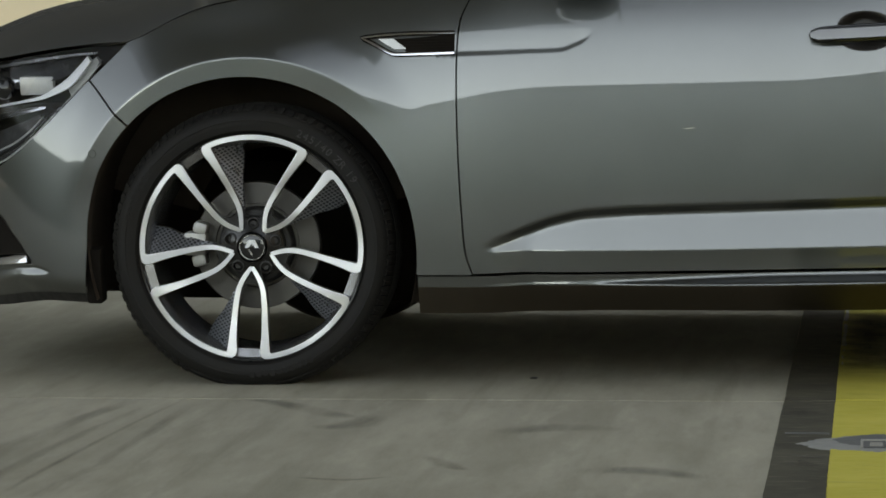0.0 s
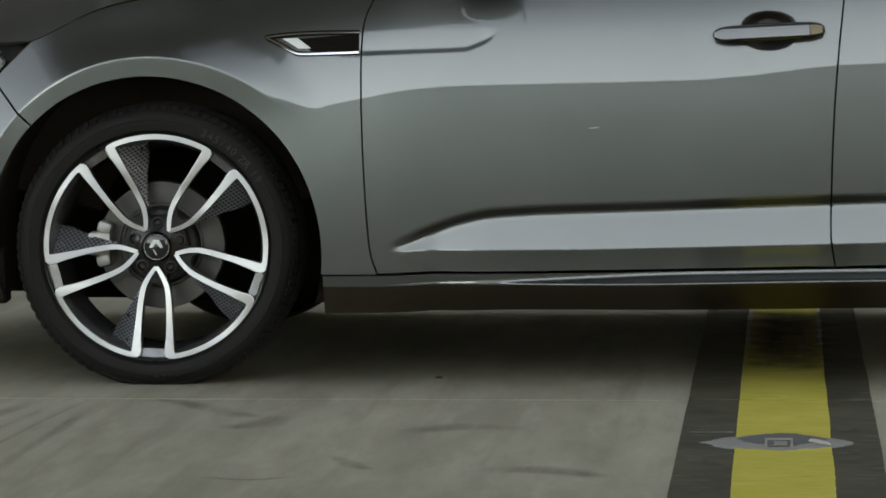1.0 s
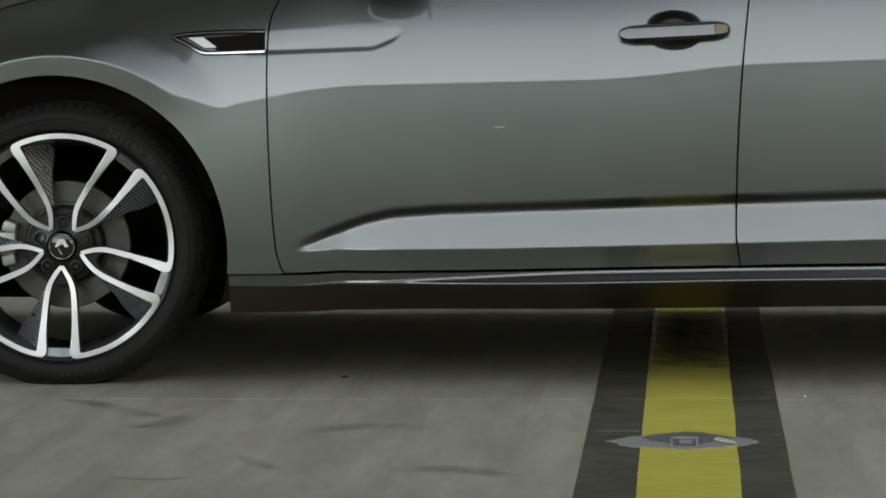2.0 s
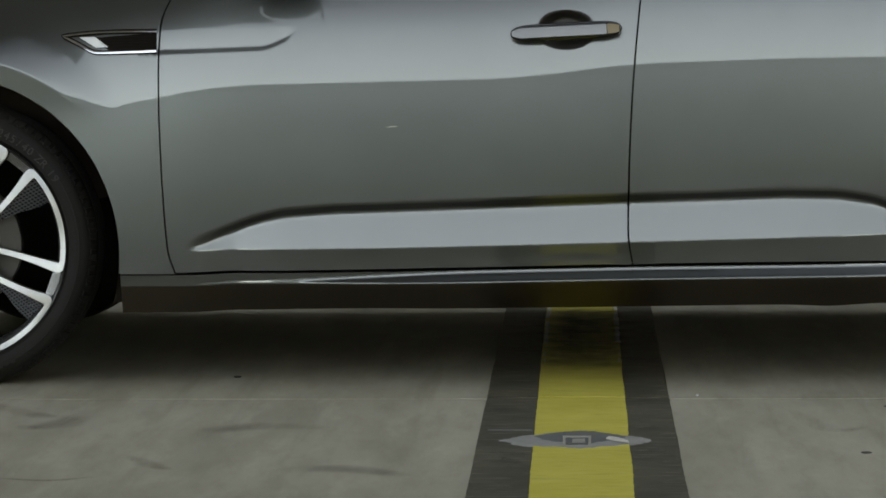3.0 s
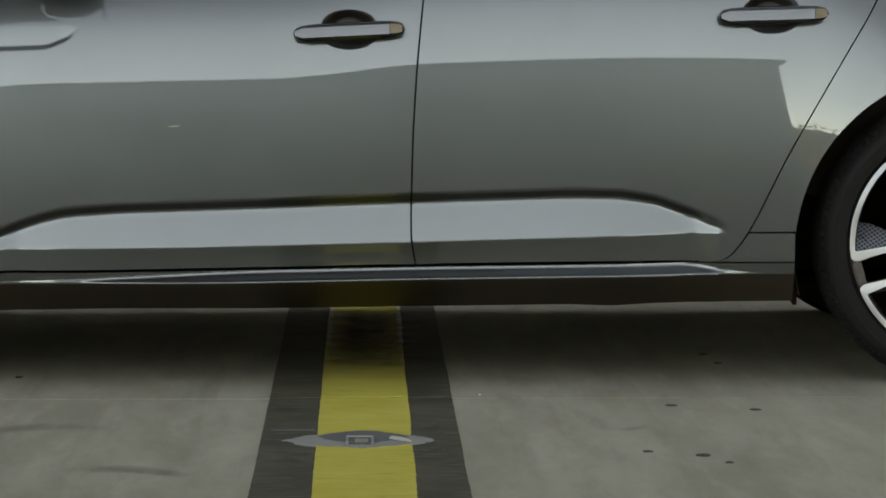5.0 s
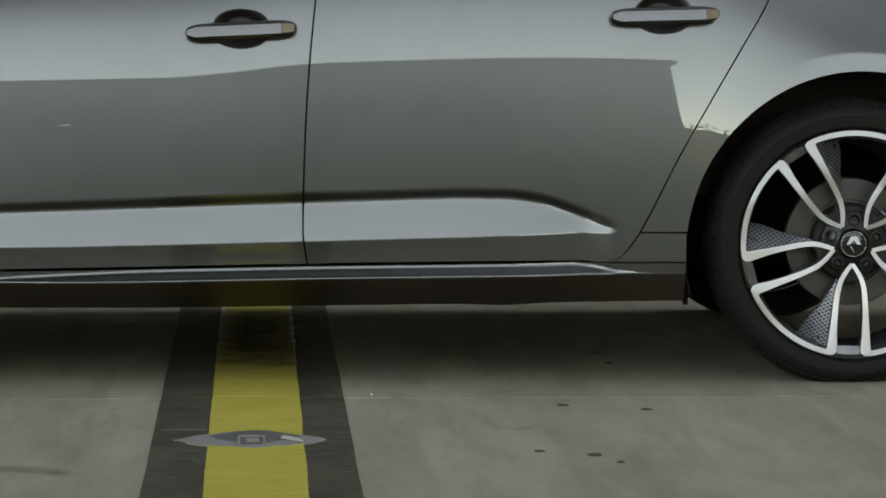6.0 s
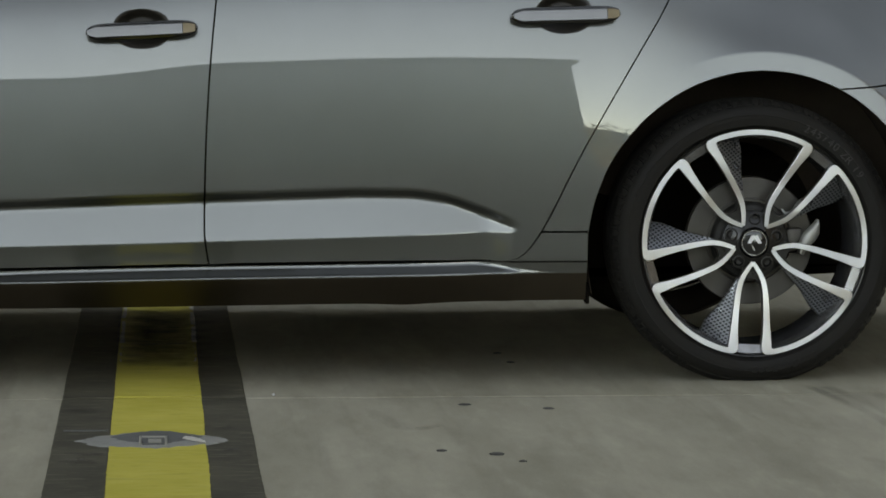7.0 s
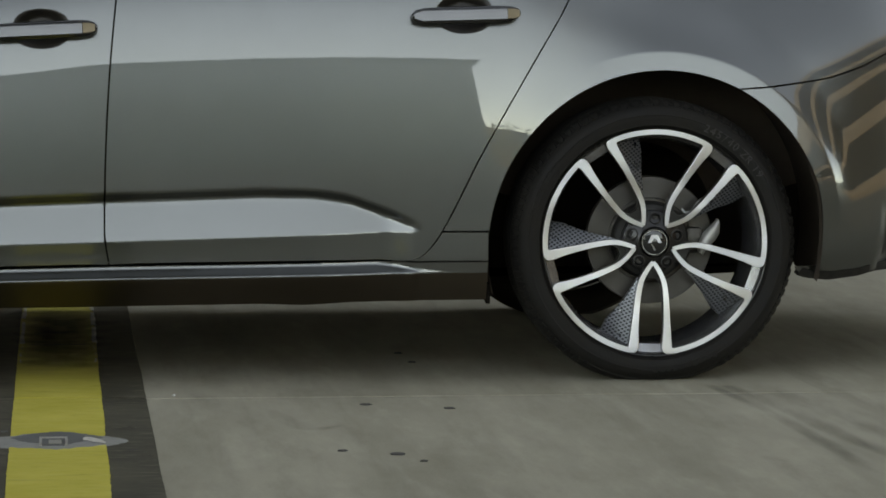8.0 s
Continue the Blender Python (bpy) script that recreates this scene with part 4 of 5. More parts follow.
# parking sensor
bm = bmesh.new()
y = float(nose_skin(-0.363, 0.553))
rows = turned(bm, [(0.0106, 0), (0.0100, 0), (0.0092, 0), (0.0086, 0)], 32, centre=(-0.363, 0.553))
for row, d in zip(rows, (0.001, -0.0012, -0.0012, 0.001)):
    for v in row:
        v.co.y = float(nose_skin(v.co.x, v.co.z)) + d
part("parking_sensor", bm, PLASTIC, front_bumper)

# air blade in the intake
bm = bmesh.new()
ribbon(bm, [(-0.80, 0.262), (-0.70, 0.275), (-0.656, 0.281), (-0.60, 0.290), (-0.567, 0.2965)], [0.017, 0.017, 0.017, 0.017, 0.016], lambda x, z: skin(x, z) - 0.006 + 0.45 * (z - 0.2965 - 0.152 * (x + 0.567)), 0.02, crown=0.002)
part("intake_blade", bm, CHROME, front_bumper, "polished chrome blade along the air intake")
bm = bmesh.new()
loft(bm, [[(x, float(skin(x, z)) + d, z) for x, z in ((-0.82, 0.44), (-0.68, 0.43), (-0.60, 0.345), (-0.572, 0.305), (-0.70, 0.288), (-0.82, 0.276))] for d in (0.012, 0.045)])
part("intake_mesh", bm, GAP, front_bumper, "black intake grille")

# headlamp
lamp_poly = [(-0.75, 0.742)] + [(x, z - 0.005) for x, z in HOOD_EDGE[1:4]] + [(-0.288, 0.796)] + shift(LAMP_EDGE[1:7], -0.004, 0.001) + [(-0.72, 0.48), (-0.77, 0.5)]
headlamp = panel("headlamp", lamp_poly, GAP, car, lambda x, z: skin(x, z) + 0.055, dx=0.03, dz=0.03, flange=0.004, label="clear-lensed headlamp with a bright bent light guide")
lamp_y = lambda d: (lambda x, z: skin(x, z) + d)
def leaning(path, d, k):
    """A face that leans back from the line it follows, a set way under the lens."""
    px, pz = np.array(sorted(path)).T
    return lambda x, z: skin(x, z) + d + k * (z - np.interp(x, px, pz))


def lamp_strip(name, pts, widths, d, k, material, label="", thick=0.02, crown=0.002):
    bm = bmesh.new()
    path = curve(pts, 6)
    ribbon(bm, path, list(np.interp(np.linspace(0, 1, len(path)), np.linspace(0, 1, len(widths)), widths)), leaning(path, d, k), thick, crown=crown)
    part(name, bm, material, headlamp, label)


lamp_strip("light_guide", [(-0.388, 0.760), (-0.404, 0.740), (-0.424, 0.718), (-0.446, 0.700), (-0.479, 0.682), (-0.517, 0.666), (-0.576, 0.655), (-0.634, 0.645), (-0.72, 0.628)],
           [0.016, 0.020, 0.023, 0.022, 0.015, 0.009, 0.006, 0.005, 0.005], 0.008, 0.30, WHITE, "white bent daytime light guide")
lamp_strip("upper_bezel", [(-0.372, 0.772), (-0.42, 0.768), (-0.491, 0.760), (-0.635, 0.739), (-0.72, 0.726)], [0.005, 0.007, 0.007], 0.012, 0.3, SILVER, "thin pale bezel", crown=0.001)
lamp_strip("side_frame", [(-0.366, 0.758), (-0.385, 0.733), (-0.41, 0.705), (-0.436, 0.682)], [0.016, 0.026, 0.030, 0.026], 0.016, 0.3, CAST, "satin grey lamp frame", crown=0.0)
lamp_strip("divider", [(-0.430, 0.657), (-0.523, 0.651), (-0.634, 0.636), (-0.72, 0.622)], [0.008, 0.010, 0.011], 0.006, 0.0, GAP, crown=0.0)
lamp_strip("lower_bezel", [(-0.500, 0.6455), (-0.530, 0.640), (-0.567, 0.6335), (-0.634, 0.620), (-0.72, 0.602)], [0.005, 0.011, 0.013, 0.014], 0.006, 0.2, CHROME, "pale bezel", crown=0.001)
lamp_strip("lower_glass", [(-0.52, 0.618), (-0.56, 0.594), (-0.62, 0.566), (-0.70, 0.54)], [0.016, 0.046, 0.06], 0.030, 0.2, PLASTIC, crown=0.0)
lamp_strip("lamp_trim", [(-0.452, 0.650), (-0.473, 0.636), (-0.505, 0.608), (-0.541, 0.575), (-0.587, 0.544), (-0.631, 0.521), (-0.72, 0.49)], [0.010, 0.016, 0.018, 0.020, 0.022], 0.010, 0.2, SMOKED, "smoked lower lamp trim")
# pale strips drawn in for the highlight round the lens rim
lamp_strip("lens_edge", [(-0.352, 0.752), (-0.386, 0.716), (-0.43, 0.672), (-0.456, 0.648)], [0.002, 0.0035, 0.0035, 0.002], 0.004, 0.3, CAST, "thin bright rim of the lens", thick=0.004, crown=0.0005)
lamp_strip("lens_edge", [(-0.470, 0.636), (-0.522, 0.588), (-0.575, 0.547), (-0.632, 0.514), (-0.72, 0.484)], [0.0025, 0.004, 0.004, 0.003], 0.004, 0.3, CAST, "thin bright rim of the lens", thick=0.004, crown=0.0005)
lamp_strip("trim_line", [(-0.508, 0.624), (-0.548, 0.588), (-0.595, 0.558), (-0.64, 0.540), (-0.72, 0.51)], [0.002, 0.0045, 0.0045, 0.003], 0.006, 0.3, CAST, "thin bright line in the lower lamp", thick=0.004, crown=0.0005)
bm = bmesh.new()
y = float(skin(-0.525, 0.697))
box(bm, -0.572, -0.488, y + 0.012, y + 0.05, 0.672, 0.716, 0.004)
part("projector_box", bm, CAST, headlamp, "pale grey projector housing")
bm = bmesh.new()
path = curve([(-0.405, 0.752), (-0.46, 0.738), (-0.56, 0.718), (-0.64, 0.704), (-0.72, 0.69)], 5)
ribbon(bm, path, list(np.interp(np.linspace(0, 1, len(path)), [0, 0.3, 1], [0.016, 0.050, 0.060])), leaning(path, 0.034, 0.40), 0.01)
part("reflector_hood", bm, SMOKED, headlamp, "smoked grey hood inside the lamp")
bm = bmesh.new()
turned(bm, [(0.026, y + 0.05), (0.026, y + 0.02), (0.022, y + 0.008), (0.012, y + 0.003), (0.0005, y + 0.001)], 32, centre=(-0.615, 0.688))
part("projector_lens", bm, TINT, headlamp)
bm = bmesh.new()
path = curve([(-0.565, 0.703), (-0.64, 0.700), (-0.72, 0.69)], 4)
ribbon(bm, path, [0.010] * len(path), lamp_y(0.03), 0.02)
part("reflector_bar", bm, CHROME, headlamp)
lens = panel("lamp_lens", lamp_poly, CLEAR, headlamp, lambda x, z: skin(x, z) + 0.001, flange=0.006)
lens.visible_shadow = False
mirrored(headlamp, car)

# bonnet, roof, glass and boot: sections across the car
def across(bm, stations, n=24, mat=0):
    """Skins from one side to the other; a station is x at the edge, x at the middle, z at the edge, z at the middle, y at the edge, roundness."""
    rows = []
    for xe, xm, ze, zm, ye, p in stations:
        row = []
        for i in range(2 * n + 1):
            s = (i - n) / n
            c = 1 - abs(s) ** p
            row.append(bm.verts.new((xe + (xm - xe) * (1 - s * s), CENTRE + s * (CENTRE - ye), ze + (zm - ze) * c)))
        rows.append(row)
    for a, b in zip(rows, rows[1:]):
        for i in range(2 * n):
            bm.faces.new((a[i], b[i], b[i + 1], a[i + 1])).material_index = mat


bm = bmesh.new()
stations = []
for x, z in curve(HOOD_EDGE, 3):
    stations.append((x, x - 0.13, z + 0.003, z + float(np.interp(x, [-0.7, -0.5, -0.3, 0.0, 0.5], [0.060, 0.100, 0.115, 0.085, 0.055])), float(flank(x, z)) + 0.004, 3.4))
across(bm, stations)
part("bonnet", bm, PAINT, car)
bm = bmesh.new()
x, z = -0.70, 0.742
across(bm, [(x, x - 0.13, z + 0.003, z + 0.060, float(flank(x, z)) + 0.004, 3.4), (x - 0.03, x - 0.2, 0.62, 0.64, 0.19, 3), (x - 0.05, x - 0.22, 0.40, 0.40, 0.22, 3), (x - 0.03, x - 0.18, 0.17, 0.17, 0.22, 3)])
part("nose", bm, PLASTIC, car, "black grille and nose")

belt = lambda x: 0.957 + 0.033 * float(smooth(0.55, 2.6, x))
bm = bmesh.new()
across(bm, [(0.553, 0.30, 0.957, 1.005, 0.075, 3), (0.80, 0.62, 1.12, 1.16, 0.17, 3), (1.12, 1.02, 1.34, 1.385, 0.27, 3), (1.24, 1.16, 1.385, 1.425, 0.29, 3)])
part("windscreen", bm, TINT, car, "dark reflecting windscreen")
bm = bmesh.new()
across(bm, [(1.24, 1.16, 1.387, 1.428, 0.29, 2.6), (1.6, 1.55, 1.41, 1.463, 0.285, 2.6), (2.2, 2.2, 1.385, 1.445, 0.29, 2.6), (2.55, 2.62, 1.335, 1.385, 0.31, 2.6)])
part("roof", bm, PAINT, car)
bm = bmesh.new()
across(bm, [(2.55, 2.62, 1.333, 1.382, 0.31, 2.6), (2.9, 3.0, 1.18, 1.22, 0.26, 2.8), (3.2, 3.33, 1.02, 1.05, 0.2, 3)])
part("rear_window", bm, TINT, car, "dark reflecting rear window")
bm = bmesh.new()
across(bm, [(3.2, 3.33, 1.0, 1.048, 0.13, 3), (3.5, 3.66, 0.995, 1.03, 0.19, 3), (3.66, 3.86, 0.97, 1.0, 0.26, 3), (3.72, 3.93, 0.8, 0.82, 0.30, 3), (3.74, 3.97, 0.55, 0.56, 0.32, 3), (3.72, 3.94, 0.28, 0.28, 0.34, 3)])
part("boot", bm, PAINT, car)


def side_strip(name, pts, material, label=""):
    """A sheet between two lines of the upper side, and its twin."""
    bm = bmesh.new()
    rows = [[bm.verts.new(p) for p in line] for line in pts]
    for a, b in zip(rows, rows[1:]):
        for i in range(len(a) - 1):
            bm.faces.new((a[i], a[i + 1], b[i + 1], b[i]))
    bmesh.ops.solidify(bm, geom=bm.faces[:], thickness=0.006)
    ob = part(name, bm, material, car, label)
    mirrored(ob, car)


def belt_y(x):
    return float(flank(x, belt(x)))


xb = np.linspace(0.56, 3.2, 34)
roof_z = lambda x: float(np.interp(x, [0.553, 0.8, 1.12, 1.24, 1.6, 2.2, 2.55, 2.9, 3.2], [0.957, 1.12, 1.34, 1.385, 1.41, 1.385, 1.335, 1.18, 1.0]))
roof_y = lambda x: float(np.interp(x, [0.553, 0.8, 1.12, 1.24, 1.6, 2.2, 2.55, 2.9, 3.2], [0.075, 0.17, 0.27, 0.29, 0.285, 0.29, 0.31, 0.26, 0.13]))
low = [(x, belt_y(x) + 0.02, belt(x) + 0.004) for x in xb]
up = [(x, roof_y(x), roof_z(x) + 0.001) for x in xb]
mid = [tuple(0.5 * (np.array(a) + np.array(b)) + np.array((0, -0.02, 0))) for a, b in zip(low, up)]
side_strip("side_window", [low, mid, up], TINT, "dark side glass")
side_strip("belt_trim", [[(x, belt_y(x) - 0.004, belt(x) - 0.006) for x in xb[:30]], [(x, belt_y(x) + 0.004, belt(x) + 0.012) for x in xb[:30]], [(x, belt_y(x) + 0.022, belt(x) + 0.014) for x in xb[:30]]], CHROME, "chrome trim below the windows")
for x0, x1, w in ((1.58, 1.60, 0.05), (2.50, 2.42, 0.06)):
    side_strip("door_pillar", [[(x0 + d, belt_y(x0) + 0.012, belt(x0) + 0.012), (0.5 * (x0 + x1) + d, 0.5 * (belt_y(x0) + roof_y(x1)) - 0.012, 0.5 * (belt(x0) + roof_z(x1))), (x1 + d, roof_y(x1) - 0.006, roof_z(x1))] for d in (-w / 2, 0, w / 2)], GLOSSBLACK)

# door mirror
mirror = tagged(new("door_mirror"), "grey door mirror on a black foot")
mirror.parent = car
bm = bmesh.new()
rings = []
for i in range(13):
    u = i / 12
    e = max(0.06, (1 - abs(2 * u - 1) ** 3) ** 0.6)
    y = -0.235 + 0.215 * u
    rings.append([(0.77 + 0.075 * e * math.copysign(abs(math.cos(a)) ** 0.8, math.cos(a)) + 0.03 * u, y, 1.06 + 0.068 * e * math.copysign(abs(math.sin(a)) ** 0.8, math.sin(a))) for a in np.linspace(0, 2 * math.pi, 25)[:-1]])
loft(bm, rings)
bmesh.ops.recalc_face_normals(bm, faces=bm.faces)
part("mirror_shell", bm, PAINT, mirror)
bm = bmesh.new()
loft(bm, [[(0.76 + 0.045 * math.cos(a), y, z + 0.018 * math.sin(a)) for a in np.linspace(0, 2 * math.pi, 17)[:-1]] for y, z in ((0.06, 0.965), (-0.02, 0.985), (-0.09, 1.01))])
part("mirror_foot", bm, PLASTIC, mirror)
bm = bmesh.new()
box(bm, 0.852, 0.858, -0.22, -0.04, 1.01, 1.11, 0.002)
part("mirror_glass", bm, CHROME, mirror)
twin = new("door_mirror")
tagged(twin, "grey door mirror on a black foot")
twin.parent = car
for ch in mirror.children:
    sub = ch.copy()
    scene.collection.objects.link(sub)
    sub.parent = twin
    sub.matrix_basis = Matrix.Translation((0, 2 * CENTRE, 0)) @ Matrix.Diagonal((1, -1, 1, 1))

# underside, arch liners
bm = bmesh.new()
def floor_pan(plan, z0, z1):
    """A tray across the car's floor, deepest along the middle."""
    plan = plan + [(x, 2 * CENTRE - y) for x, y in plan[::-1]]
    loft(bm, [[(x, y, z0 + 0.035 * float(smooth(2.4, 3.3, x))) for x, y in plan], [(x, y, z1) for x, y in plan]])


floor_pan([(-0.74, 0.24), (-0.43, 0.22), (-0.43, 0.36), (0.44, 0.36), (0.46, 0.10), (2.36, 0.10), (2.38, 0.36), (3.24, 0.36), (3.26, 0.14), (3.72, 0.24)], 0.215, 0.50)
floor_pan([(-0.45, 0.42), (0.50, 0.42), (0.55, 0.30), (2.25, 0.30), (2.35, 0.45), (3.1, 0.45)], 0.188, 0.24)
floor_pan([(-0.30, 0.52), (0.60, 0.50), (2.2, 0.50), (2.4, 0.56)], 0.164, 0.20)
floor_pan([(-0.2, 0.72), (0.8, 0.70), (2.3, 0.70)], 0.141, 0.17)
bmesh.ops.recalc_face_normals(bm, faces=bm.faces)
part("underbody", bm, GAP, car)
for k in (0, 1):
    bm = bmesh.new()
    rings = []
    for a in np.linspace(radians((-18, -12.5)[k]), radians((197.3, 196)[k]), 65):
        c, s = math.cos(a), math.sin(a)
        edge = float(skin(ARCHES[k][0] + 0.397 * c, max(0.27, ARCHES[k][1] + 0.397 * s)))
        rings.append([(ARCHES[k][0] + r * c, y, ARCHES[k][1] + r * s) for r, y in ((0.3938, edge + 0.002), (0.3942, edge + 0.034), (0.413, edge + 0.05), (0.416, 0.33))])
    for p, q in zip(rings, rings[1:]):
        p, q = [bm.verts.new(v) for v in p], [bm.verts.new(v) for v in q]
        for i in range(3):
            bm.faces.new((p[i], p[i + 1], q[i + 1], q[i]))
    bmesh.ops.remove_doubles(bm, verts=bm.verts[:], dist=1e-5)
    turned(bm, [(0.415, 0.331), (0.20, 0.335)], 40, radians(14), radians(166), ARCHES[k])
    liner = part("arch_liner", bm, LINER, car)
    mirrored(liner, car)
bm = bmesh.new()
box(bm, -0.405, -0.366, 0.018, 0.06, 0.206, 0.33, 0.006)
part("splash_guard", bm, GAP, car, "black plastic splash guard")
bm = bmesh.new()
box(bm, 2.414, 2.424, 0.0, 0.04, 0.204, 0.25, 0.002)
part("splash_guard", bm, GAP, car, "black plastic splash guard")

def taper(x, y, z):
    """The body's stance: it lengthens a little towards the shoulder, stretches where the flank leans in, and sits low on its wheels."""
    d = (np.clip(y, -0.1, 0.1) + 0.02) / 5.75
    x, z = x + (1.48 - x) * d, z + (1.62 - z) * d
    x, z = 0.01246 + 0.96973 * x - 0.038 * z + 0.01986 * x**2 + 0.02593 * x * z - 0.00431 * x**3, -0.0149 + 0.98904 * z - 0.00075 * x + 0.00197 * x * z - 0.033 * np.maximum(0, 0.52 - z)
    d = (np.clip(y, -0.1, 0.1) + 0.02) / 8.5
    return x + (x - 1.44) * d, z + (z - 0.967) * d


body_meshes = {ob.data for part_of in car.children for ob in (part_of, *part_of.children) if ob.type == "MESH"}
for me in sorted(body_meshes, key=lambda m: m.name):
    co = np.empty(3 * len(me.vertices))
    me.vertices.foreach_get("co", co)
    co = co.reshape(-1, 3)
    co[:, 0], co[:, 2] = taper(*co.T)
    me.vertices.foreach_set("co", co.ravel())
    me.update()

# ---- wheels ----
HUB_Z = 0.322
WHEEL_SIZE = 0.985


def arm_line(side):
    """One arm of a forked spoke: from the fork at the hub out to the rim (along, across, width)."""
    pts = [(0.047, 0.0, 0.010), (0.058, 0.0085, 0.0105), (0.078, 0.0205, 0.0115), (0.100, 0.0285, 0.0125), (0.135, 0.0335, 0.0135), (0.175, 0.0365, 0.0150), (0.215, 0.0385, 0.0190), (0.2455, 0.0395, 0.0240)]
    return [(r, side * c, w) for r, c, w in pts]


def dish(x, z):
    """Depth of the wheel face: slightly sunk towards the hub."""
    r = np.hypot(x, z)
    return 0.020 * (1 - np.clip(r / 0.255, 0, 1)) ** 1.3


FORK = 267.7


def build_wheel(name):
    wheel = new(name)
    # tyre
    bm = bmesh.new()
    prof = [(0.250, 0.200), (0.268, 0.215), (0.300, 0.222), (0.322, 0.214), (0.3325, 0.195), (0.3345, 0.160)]
    for y in (0.148, 0.120, 0.092, 0.064):
        prof += [(0.3345, y + 0.006), (0.3275, y + 0.004), (0.3275, y - 0.004), (0.3345, y - 0.006)]
    prof += [(0.3345, 0.048), (0.3330, 0.032), (0.3285, 0.018), (0.3225, 0.007), (0.3205, 0.0075), (0.3160, -0.001), (0.306, -0.008), (0.2995, -0.0105), (0.2985, -0.0120), (0.2965, -0.0120), (0.2955, -0.0110), (0.286, -0.0115), (0.2785, -0.008), (0.2745, -0.008), (0.2715, -0.001), (0.2675, 0.004), (0.262, 0.012)]
    turned(bm, prof, 144)
    for v in bm.verts:
        # the tread stands flat on the ground, the wall bulges a little there
        if v.co.z < -0.30 + 0.0 * v.co.x:
            sag = max(0.0, -HUB_Z - v.co.z)
            v.co.z = max(v.co.z, -HUB_Z)
            v.co.y -= 0.25 * sag * (v.co.y < 0.1)
    bmesh.ops.recalc_face_normals(bm, faces=bm.faces)
    part("tyre", bm, RUBBER, wheel, "black low-profile tyre")
    # lugs along the shoulder of the tread
    bm = bmesh.new()
    for i in range(84):
        if 62 < (i * 360 / 84 + 180 + 2) % 360 < 118:
            continue
        b = 2 * math.pi * i / 84
        m = Matrix.Rotation(-b, 4, "Y")
        rows = []
        for r, y, w in ((0.3350, 0.050, 0.0090), (0.3352, 0.030, 0.0088), (0.3322, 0.018, 0.0084), (0.3258, 0.0075, 0.0078), (0.3195, 0.0012, 0.0040)):
            rows.append([bm.verts.new(m @ Vector((rr, yy, q))) for rr, yy, q in ((r - 0.002, y + 0.002, -w), (r - 0.0004, y - 0.0002, -w + 0.001), (r - 0.0004, y - 0.0002, w - 0.001), (r - 0.002, y + 0.002, w))])
        for p, q in zip(rows, rows[1:]):
            for k in range(3):
                bm.faces.new((p[k], p[k + 1], q[k + 1], q[k]))
    bmesh.ops.recalc_face_normals(bm, faces=bm.faces)
    tagged(part("tread_pattern", bm, RUBBER, wheel), kind="stuff")
    # size marking on the tyre wall
    bm = bmesh.new()
    a = 66.0
    for ch in "245/40 ZR 19":
        cu = bpy.data.curves.new("mark", "FONT")
        cu.body, cu.size, cu.extrude, cu.align_x = ch, 0.026, 0.0003, "CENTER"
        tmp = bpy.data.objects.new("mark", cu)
        me = tmp.to_mesh()
        k = len(bm.verts)
        bm.from_mesh(me)
        bm.verts.ensure_lookup_table()
        m = Matrix.Rotation(-radians(a), 4, "Y") @ Matrix.Translation((0.282, -0.0118, 0)) @ Matrix.Rotation(radians(90), 4, "Y") @ Matrix.Rotation(radians(90), 4, "X")
        for v in list(bm.verts)[k:]:
            v.co = m @ v.co
        tmp.to_mesh_clear()
        bpy.data.objects.remove(tmp)
        a -= 3.2 if ch != " " else 2.0
    part("size_marking", bm, RUBBER2, wheel, "raised tyre size marking", flat=True)
    # a line of lettering that is not legible: bars
    for a0, n in ((166, 9), (-62, 10)):
        bm = bmesh.new()
        for i in range(n):
            b = radians(a0 - 3.1 * i)
            path = [(0.2955 * math.cos(b + s), 0.2955 * math.sin(b + s)) for s in np.linspace(-0.019, 0.019, 4)]
            ribbon(bm, path, [0.012 if i % 3 else 0.015] * 4, lambda x, z: -0.0128, 0.003)
        part("wall_lettering", bm, RUBBER, wheel, "raised bars of lettering")
    # rim: lip and barrel
    bm = bmesh.new()
    turned(bm, [(0.2600, 0.016), (0.2668, 0.006), (0.2672, 0.0015), (0.2655, -0.0005), (0.2630, 0.0005), (0.2610, 0.004)], 128, mat=0)
    turned(bm, [(0.2610, 0.004), (0.2560, 0.012), (0.2480, 0.020), (0.2400, 0.050), (0.2380, 0.190), (0.2500, 0.205), (0.2560, 0.205)], 128, mat=1)
    part("rim", bm, [WHEELBLACK, BARREL], wheel, "dark wheel rim and barrel")
    # forked spokes: turned bright faces on dark flanks, each loop runs from fork to fork along the rim
    for k in range(5):
        f0, f1 = radians(FORK + 72 * k), radians(FORK + 72 * (k + 1))
        def place(f, r, c):
            return (r * math.cos(f) - c * math.sin(f), r * math.sin(f) + c * math.cos(f))
        first = [(*place(f0, r, c), w) for r, c, w in arm_line(1)]
        last = [(*place(f1, r, c), w) for r, c, w in arm_line(-1)][::-1]
        a0 = math.atan2(first[-1][1], first[-1][0])
        a1 = math.atan2(last[0][1], last[0][0])
        while a1 < a0:
            a1 += 2 * math.pi
        rimline = [(0.2578 * math.cos(a), 0.2578 * math.sin(a), 0.0125) for a in np.linspace(a0 + 0.055, a1 - 0.055, 22)]
        c0 = (0.2540 * math.cos(a0 + 0.018), 0.2540 * math.sin(a0 + 0.018), 0.0190)
        c1 = (0.2540 * math.cos(a1 - 0.018), 0.2540 * math.sin(a1 - 0.018), 0.0190)
        pts = curve(first + [c0], 4)[:-1] + [c0] + rimline + [c1] + curve([c1] + last, 4)[1:]
        bm = bmesh.new()
